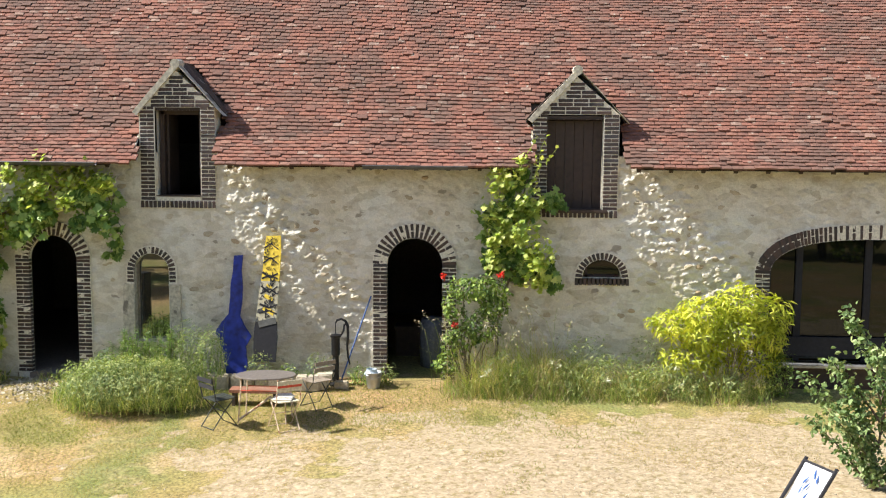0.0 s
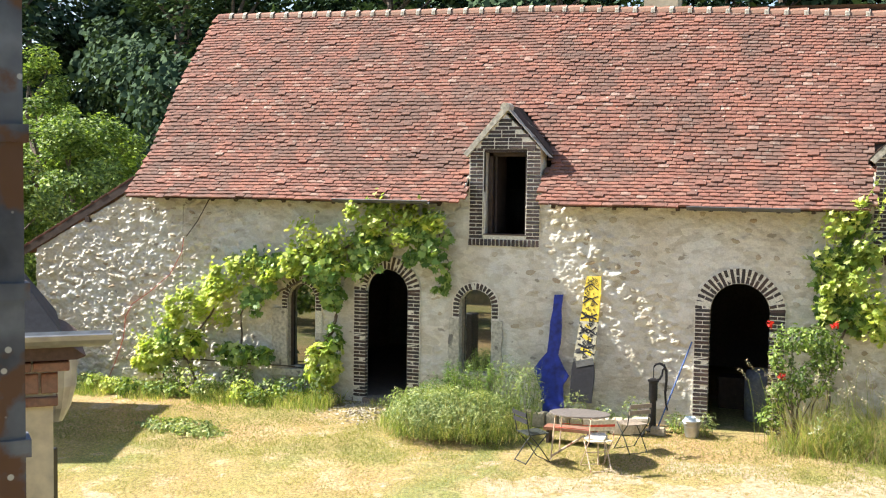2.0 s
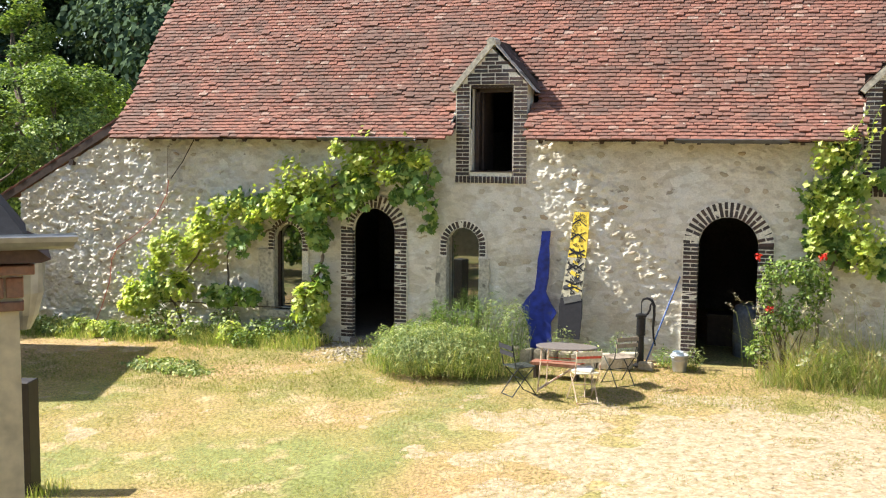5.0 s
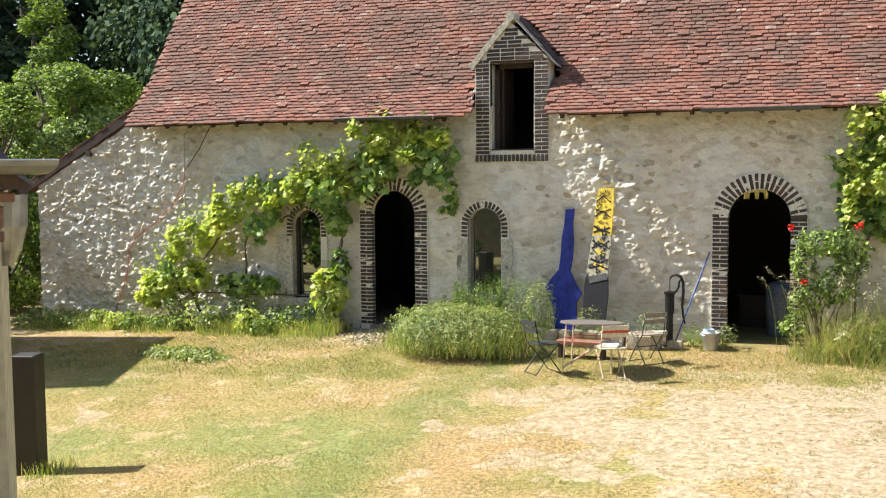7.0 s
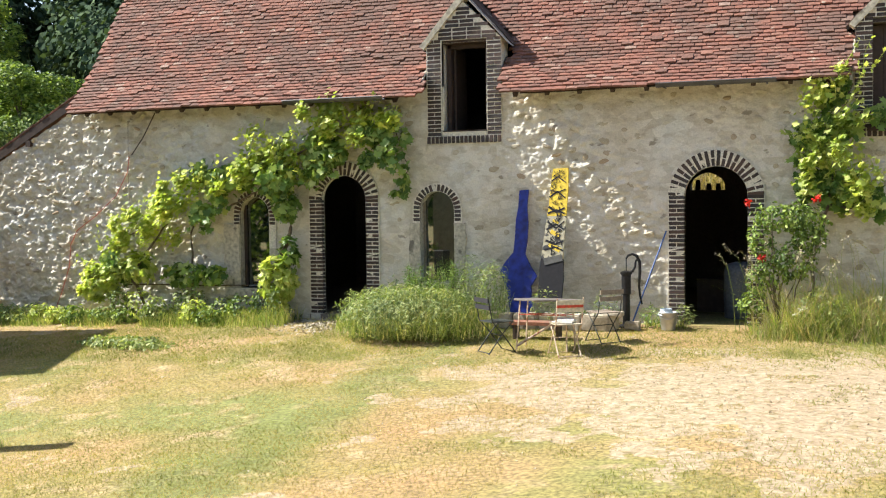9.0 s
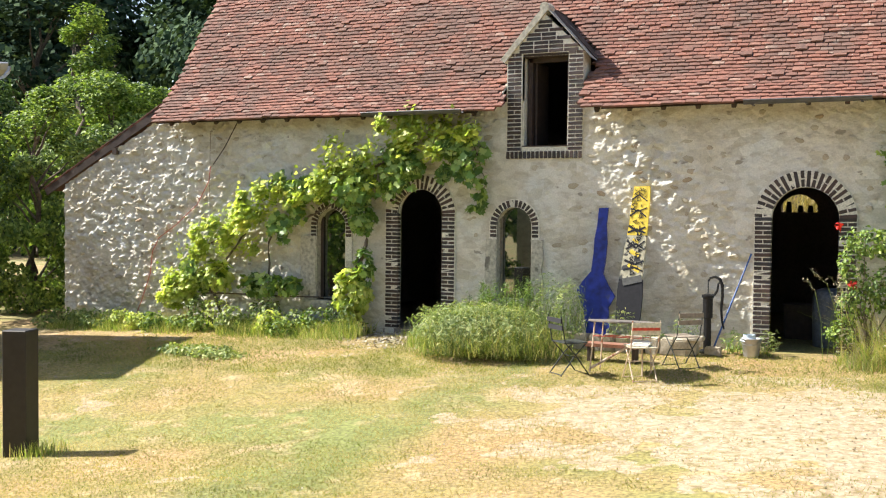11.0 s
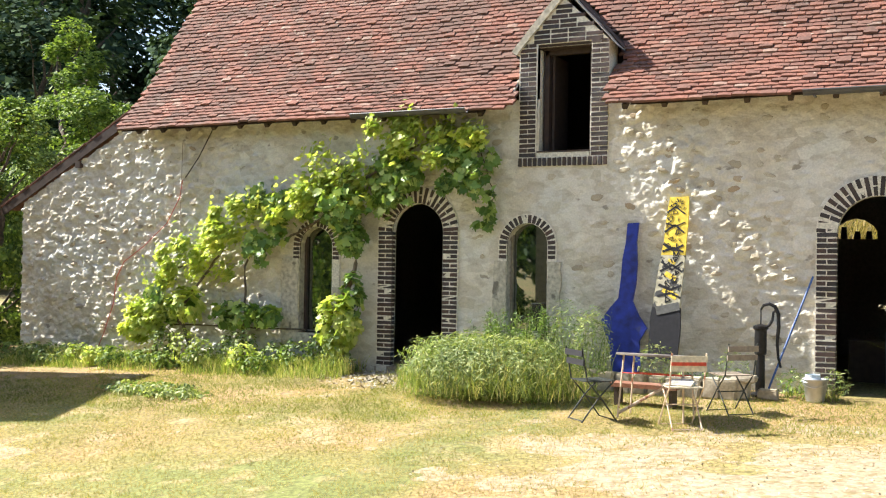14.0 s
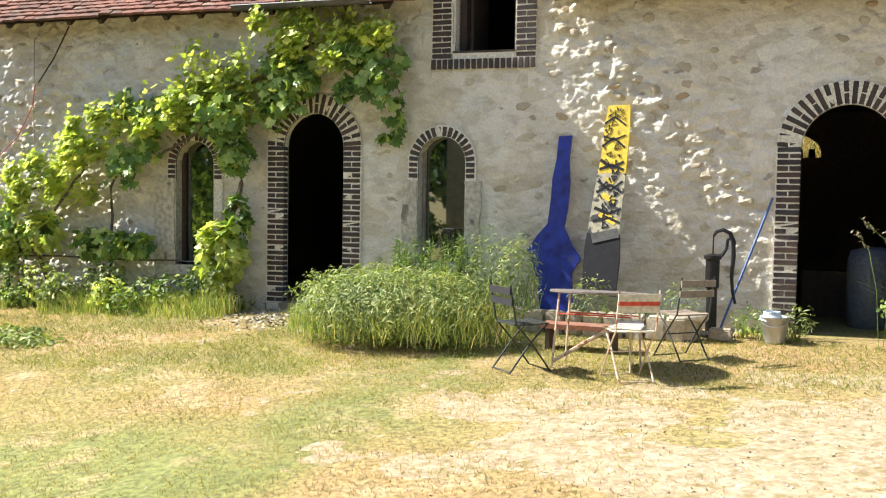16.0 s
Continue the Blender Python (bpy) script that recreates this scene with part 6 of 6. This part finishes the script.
# ---- lines on the wall ----
def line_on_wall(name, pts, r_, material, label):
    t = thing(name, (pts[0][0], -0.05, pts[0][1]), label, "cable")
    t["kind"] = "structure"
    bm = bmesh.new()
    tube(bm, [(x - pts[0][0], 0, z - pts[0][1]) for x, z in pts], r_, 5)
    part("line", bm, material, t)


line_on_wall("red_cable", [(-12.55, 2.62), (-12.6, 2.35), (-12.85, 1.95), (-13.3, 1.6), (-13.7, 1.35), (-13.85, 1.1), (-13.9, 0.7), (-14.1, 0.2), (-14.3, -0.2)], 0.008, plain_mat("faded_red_cable", (0.50, 0.16, 0.12), 0.7), "faded red cable looping down the end of the wall")
line_on_wall("grey_cable", [(-12.0, 3.35), (-12.25, 2.95), (-12.5, 2.65)], 0.009, DARKWOOD, "dark cable hanging from the eave")
line_on_wall("pale_cable", [(-12.56, 3.2), (-12.58, 2.2), (-12.55, 1.5)], 0.005, OLDWOOD, "thin pale cable on the wall")

# ---- things inside the east door ----
br_ = thing("barrel", (-2.42, 0.95, -0.02), "grey plastic barrel standing in the dark room", "barrel")
bm = bmesh.new()
lathe(bm, [(0.20, 0), (0.24, 0.04), (0.25, 0.4), (0.25, 0.7), (0.22, 0.82), (0.10, 0.86)], 22)
part("drum", bm, plain_mat("grey_blue_plastic", (0.12, 0.14, 0.18), 0.5), br_, smooth=True)
bt = thing("wooden_chest", (-2.85, 1.9, -0.02), "low brown wooden chest in the dark room", "chest")
part("chest_body", boxes(((0, 0, 0.25), (0.6, 0.4, 0.5))), DARKWOOD, bt)
part("lid", boxes(((0, 0, 0.52), (0.64, 0.44, 0.04))), DARKWOOD, bt)
wb = thing("leaning_board", (-6.66, 0.62, 0.0), "tall pale board leaning inside the slim window", "board")
part("plank", boxes(((0, 0, 0.95), (0.16, 0.03, 1.9))), OLDWOOD, wb)

hay = thing("straw_heap", (-3.6, 8.2, 0), "pale straw heap behind the barn", "straw")
g = np.random.default_rng(15)
blades("straw", np.stack([g.normal(0, 0.8, 2600), g.normal(0, 0.4, 2600), g.uniform(0.2, 2.3, 2600)], 1), 0.5, 0.02, LAWN, hay, g, 1.6)

# moss and leaf litter on the tiles
for k in range(46):
    x, s = rnd.gauss(-8.95, 0.45), abs(rnd.gauss(0.55, 0.28))
    y, z, a = roof_at(x, s)
    ms = thing("moss_clump", (x, y, z + 0.03), "dark moss clump on the roof tiles", "moss", "moss clumps")
    g = np.random.default_rng(500 + k)
    leaves("tuft", g.normal(size=(24, 3)) * np.array([0.035, 0.012, 0.008]), 0.022, MOSS, ms, LEAF_OVAL, g, kind="stuff")

# ---- lawn ----
g = np.random.default_rng(50)
TRACK = (-5.85, -3.0, 0.0)
def lawn(name, n, xr, yr, h, w, material, label, seed, level, track=False):
    x, y = g.uniform(*xr, n), g.uniform(*yr, n)
    v = np.array([noise.noise(Vector((a * 0.45, b * 0.45, seed))) + 0.5 * noise.noise(Vector((a * 1.8, b * 1.8, seed))) for a, b in zip(x, y)])
    if track:
        v += 0.55 * np.exp(-((x - TRACK[0] - (y - TRACK[1]) * TRACK[2]) / 0.75) ** 2) - 0.12
    ex = np.hypot((x - 0.5) * 0.118, (y + 4.6) * 0.238) + 0.25 * v
    keep = (v > level) & ((ex > 0.66) | (v > 0.42) | ((ex > 0.5) & (g.random(n) < 0.3)))
    x, y = x[keep], y[keep]
    b_ = np.stack([x, y, [gz(i, j) - 0.005 for i, j in zip(x, y)]], 1)
    tagged(blades(name, b_, h, w, material, None, g, 1.4), label, "grass", kind="stuff")


lawn("lawn_grass", 240000, (-15, 4.5), (-9.5, -0.5), 0.026, 0.006, LAWN, "short dry straw-coloured lawn grass", 3, -0.35)
lawn("lawn_grass", 45000, (-15, 1), (-3.2, -0.4), 0.045, 0.007, GREENLAWN, "green lawn grass near the barn wall", 12, -0.15)
lawn("lawn_grass", 140000, (-14, 4), (-9.5, -0.5), 0.030, 0.006, GREENLAWN, "short green lawn grass in patches", 8, 0.02, True)
# stones on the gravel
pts = np.stack([g.normal(0.6, 3.0, 16000), g.normal(-4.6, 1.4, 16000), np.zeros(16000)], 1)
pts = pts[(pts[:, 1] < -1.2) & (pts[:, 0] > -7)]
pts[:, 2] = [gz(a, b) for a, b in pts[:, :2]]
tagged(leaves("gravel_stones", pts, 0.018, STONE, None, LEAF_FAR, g, 1.2), "pale gravel stones scattered on the yard", "gravel", kind="stuff")

ch = thing("chimney", (-4.48, 3.1, 6.2), "pale rendered chimney stack behind the ridge", "chimney")
part("stack", boxes(((0, 0, 0.9), (0.60, 0.5, 1.9))), CREAMWALL, ch)
part("cap", boxes(((0, 0, 1.89), (0.70, 0.6, 0.08))), CEMENT, ch)
pts = np.stack([g.normal(-8.55, 0.35, 1500), -0.15 - np.abs(g.normal(0, 0.55, 1500)), np.zeros(1500)], 1)
pts[:, 2] = [gz(p, q) + 0.004 for p, q in pts[:, :2]]
tagged(leaves("path_gravel", pts, 0.045, STONE, None, LEAF_FAR, g, 1.5), "grey gravel on the path at the west door", "gravel", kind="stuff")
for x_, w_ in ((-8.48, 0.80), (-2.68, 0.9)):
    part("doorstep", boxes(((x_, 0.05, -0.05), (w_, 0.34, 0.10))), EARTH, wall, "worn earthy brown doorstep")


# ---- roof tiles: the nearest as pieces, the rest joined ----
def tile_meshes():
    out = []
    for k in range(6):
        r = random.Random(k)
        bm = bmesh.new()
        w, l = 0.160 + r.uniform(-0.008, 0.004), 0.16
        vs = []
        for x in (-w / 2, 0, w / 2):
            for y in (0, l):
                bow = 0.004 * (x == 0) + r.uniform(-0.002, 0.002)
                vs.append((bm.verts.new((x, y, bow + 0.030)), bm.verts.new((x, y, bow))))
        for a, b, c, d in ((0, 2, 3, 1), (2, 4, 5, 3)):
            bm.faces.new([vs[i][0] for i in (a, b, c, d)])
            bm.faces.new((vs[a][1], vs[a][0], vs[b][0], vs[b][1])[::-1])
        bm.faces.new((vs[0][0], vs[0][1], vs[1][1], vs[1][0])[::-1])
        bm.faces.new((vs[4][0], vs[4][1], vs[5][1], vs[5][0]))
        me = bpy.data.meshes.new("tile")
        bm.to_mesh(me)
        bm.free()
        me.materials.append(TILE)
        out.append(me)
    return out


TM = tile_meshes()
tv = [np.array([v.co[:] for v in me.vertices]) for me in TM]
tfc = [[list(p.vertices) for p in me.polygons] for me in TM]
rt = random.Random(4)
allv, allf, off = [], [], 0
STEP = 0.080
course, s = 0, -0.03
single = 0
while s < LEN - 0.06:
    x = RX0 + (0.0 if course % 2 else 0.085) + rt.uniform(-0.02, 0.02)
    wav = rt.uniform(-0.007, 0.007)
    while x < RX1:
        y, z, ang = roof_at(x, max(0, s))
        skip = False
        for a, b, h in cuts:
            c = (a + b) / 2
            half = (b - a) / 2
            if -half - 0.07 + 0.35 * max(0.0, -y - 0.05) < x - c < half + 0.07 and z < h + 0.05:
                skip = True
            elif abs(x - c) < half and z < h + (1 - abs(x - c) / half) * 0.62:
                skip = True
        if not skip:
            k = rt.randrange(6)
            slip = 0.006 * noise.noise(Vector((x * 1.1, s * 2, 1))) + rt.uniform(-0.005, 0.005) - (0.03 if rt.random() < 0.02 else 0)
            lift = 0.006 + 0.010 * rt.random() + (0.018 if rt.random() < 0.05 else 0)
            ds = s - max(0, s)
            m = (Matrix.Translation((x, y + math.cos(ang) * (slip + wav + ds), z + math.sin(ang) * (slip + wav + ds) + lift)) @ Matrix.Rotation(ang - 0.19 - rt.uniform(0, 0.05), 4, "X")
                 @ Matrix.Rotation(rt.uniform(-0.03, 0.03), 4, "Z") @ Matrix.Rotation(rt.uniform(-0.02, 0.02), 4, "Y"))
            if single < 300 and course < 8 and -10.5 < x < -2.0:
                ob = new("tile", TM[k])
                ob.parent = roof
                ob.matrix_basis = m
                single += 1
            else:
                mm = np.array(m)
                allv.append(tv[k] @ mm[:3, :3].T + mm[:3, 3])
                allf += [[i + off for i in f] for f in tfc[k]]
                off += len(tv[k])
        x += 0.166
    s += STEP
    course += 1
tiles = finish("roof_tiles", mesh_of("roof_tiles", np.concatenate(allv), allf), TILE, roof)
tiles["kind"] = "stuff"
# ridge tiles
x, k = RX0, 0
while x < RX1:
    y, z, a = roof_at(x + 0.16, LEN)
    bm = bmesh.new()
    tube(bm, [(0, 0, 0), (0.34, 0, 0)], [0.105, 0.115], 10, False)
    ob = part("ridge_tile", bm, RED if k else TILE, roof)
    ob.location = (x, y + 0.01, z - 0.045 + rt.uniform(-0.008, 0.008))
    if k:
        bm = bmesh.new()
        tube(bm, [(0, 0, 0), (0.07, 0, 0)], [0.127, 0.127], 10, False)
        ob = part("mortar_joint", bm, CEMENT, roof)
        ob.location = (x - 0.03, y + 0.01, z - 0.045)
    x += 0.32
    k += 1
# verge tiles' mortar along the gable edge
bm = bmesh.new()
tube(bm, [(RX0 + 0.01, roof_at(RX0, t)[0] + 0.02, roof_at(RX0, t)[1] - 0.03) for t in np.linspace(0, LEN, 14)], 0.035, 6)
part("verge_mortar", bm, MORTAR, roof)

# rubble stones that show through the render
RUB = pieces_mat("limewashed_rubble", [(0.0, (0.42, 0.35, 0.25)), (0.35, (0.56, 0.49, 0.37)), (0.8, (0.62, 0.57, 0.46)), (1.0, (0.46, 0.34, 0.22))], 0.95, 35, 2, (0.34, 0.28, 0.2), 0.35)
RM = []
for k in range(12):
    r = random.Random(700 + k)
    bm = bmesh.new()
    n = r.choice((6, 7, 8))
    out = [(0.5 * math.cos(2 * math.pi * i / n) * r.uniform(0.75, 1.1), 0.5 * math.sin(2 * math.pi * i / n) * r.uniform(0.75, 1.1)) for i in range(n)]
    lo = [bm.verts.new((x, 0.02, z)) for x, z in out]
    hi = [bm.verts.new((x * 0.8, -0.5 + r.uniform(-0.35, 0.35), z * 0.8)) for x, z in out]
    c_ = bm.verts.new((r.uniform(-0.15, 0.15), -0.8, r.uniform(-0.15, 0.15)))
    for i in range(n):
        j = (i + 1) % n
        bm.faces.new((lo[i], lo[j], hi[j], hi[i]))
        bm.faces.new((hi[i], hi[j], c_))
    me = bpy.data.meshes.new("stone")
    bm.to_mesh(me)
    bm.free()
    me.materials.append(RUB)
    RM.append(me)
# stones in the sunlit bands and west end stand prouder, to catch the sun
rs = random.Random(31)
done, tries = [], 0
while len(done) < 260 and tries < 6000:
    tries += 1
    kind = len(done) % 10
    if kind < 1:
        t = rs.random()
        x, z_ = -5.4 + 1.75 * t + rs.uniform(-0.22, 0.25), 3.1 - 1.9 * t
    elif kind < 2:
        t = rs.random()
        x, z_ = 0.65 + 1.4 * t + rs.uniform(-0.3, 0.35), 3.2 - 1.6 * t
    elif kind < 5:
        x, z_ = rs.uniform(-15.8, -11.9), rs.uniform(0.3, 3.2)
    else:
        x, z_ = rs.uniform(-8.0, 2.6), rs.uniform(0.4, 3.3)
    w_, h_ = rs.uniform(0.09, 0.2), rs.uniform(0.06, 0.11)
    if z_ > wall_top(x) - 0.15 or any(abs(x - a) < (w_ + c) / 2 and abs(z_ - b) < (h_ + d_) / 2 for a, b, c, d_ in done):
        continue
    if any(a - 0.36 < x < b + 0.36 and s_ - 0.3 < z_ < (min(t_, 5) + 0.36) for a, b, s_, p_, t_ in OPEN.values()):
        continue
    done.append((x, z_, w_, h_))
    ob = new("stone", rs.choice(RM))
    ob.parent = wall
    ob.matrix_basis = Matrix.Translation((x, relief(x, z_) - 0.002, z_)) @ Matrix.Rotation(rs.uniform(-0.4, 0.4), 4, "Y") @ Matrix.Diagonal((w_, 0.028 if kind < 5 else 0.014, h_, 1))
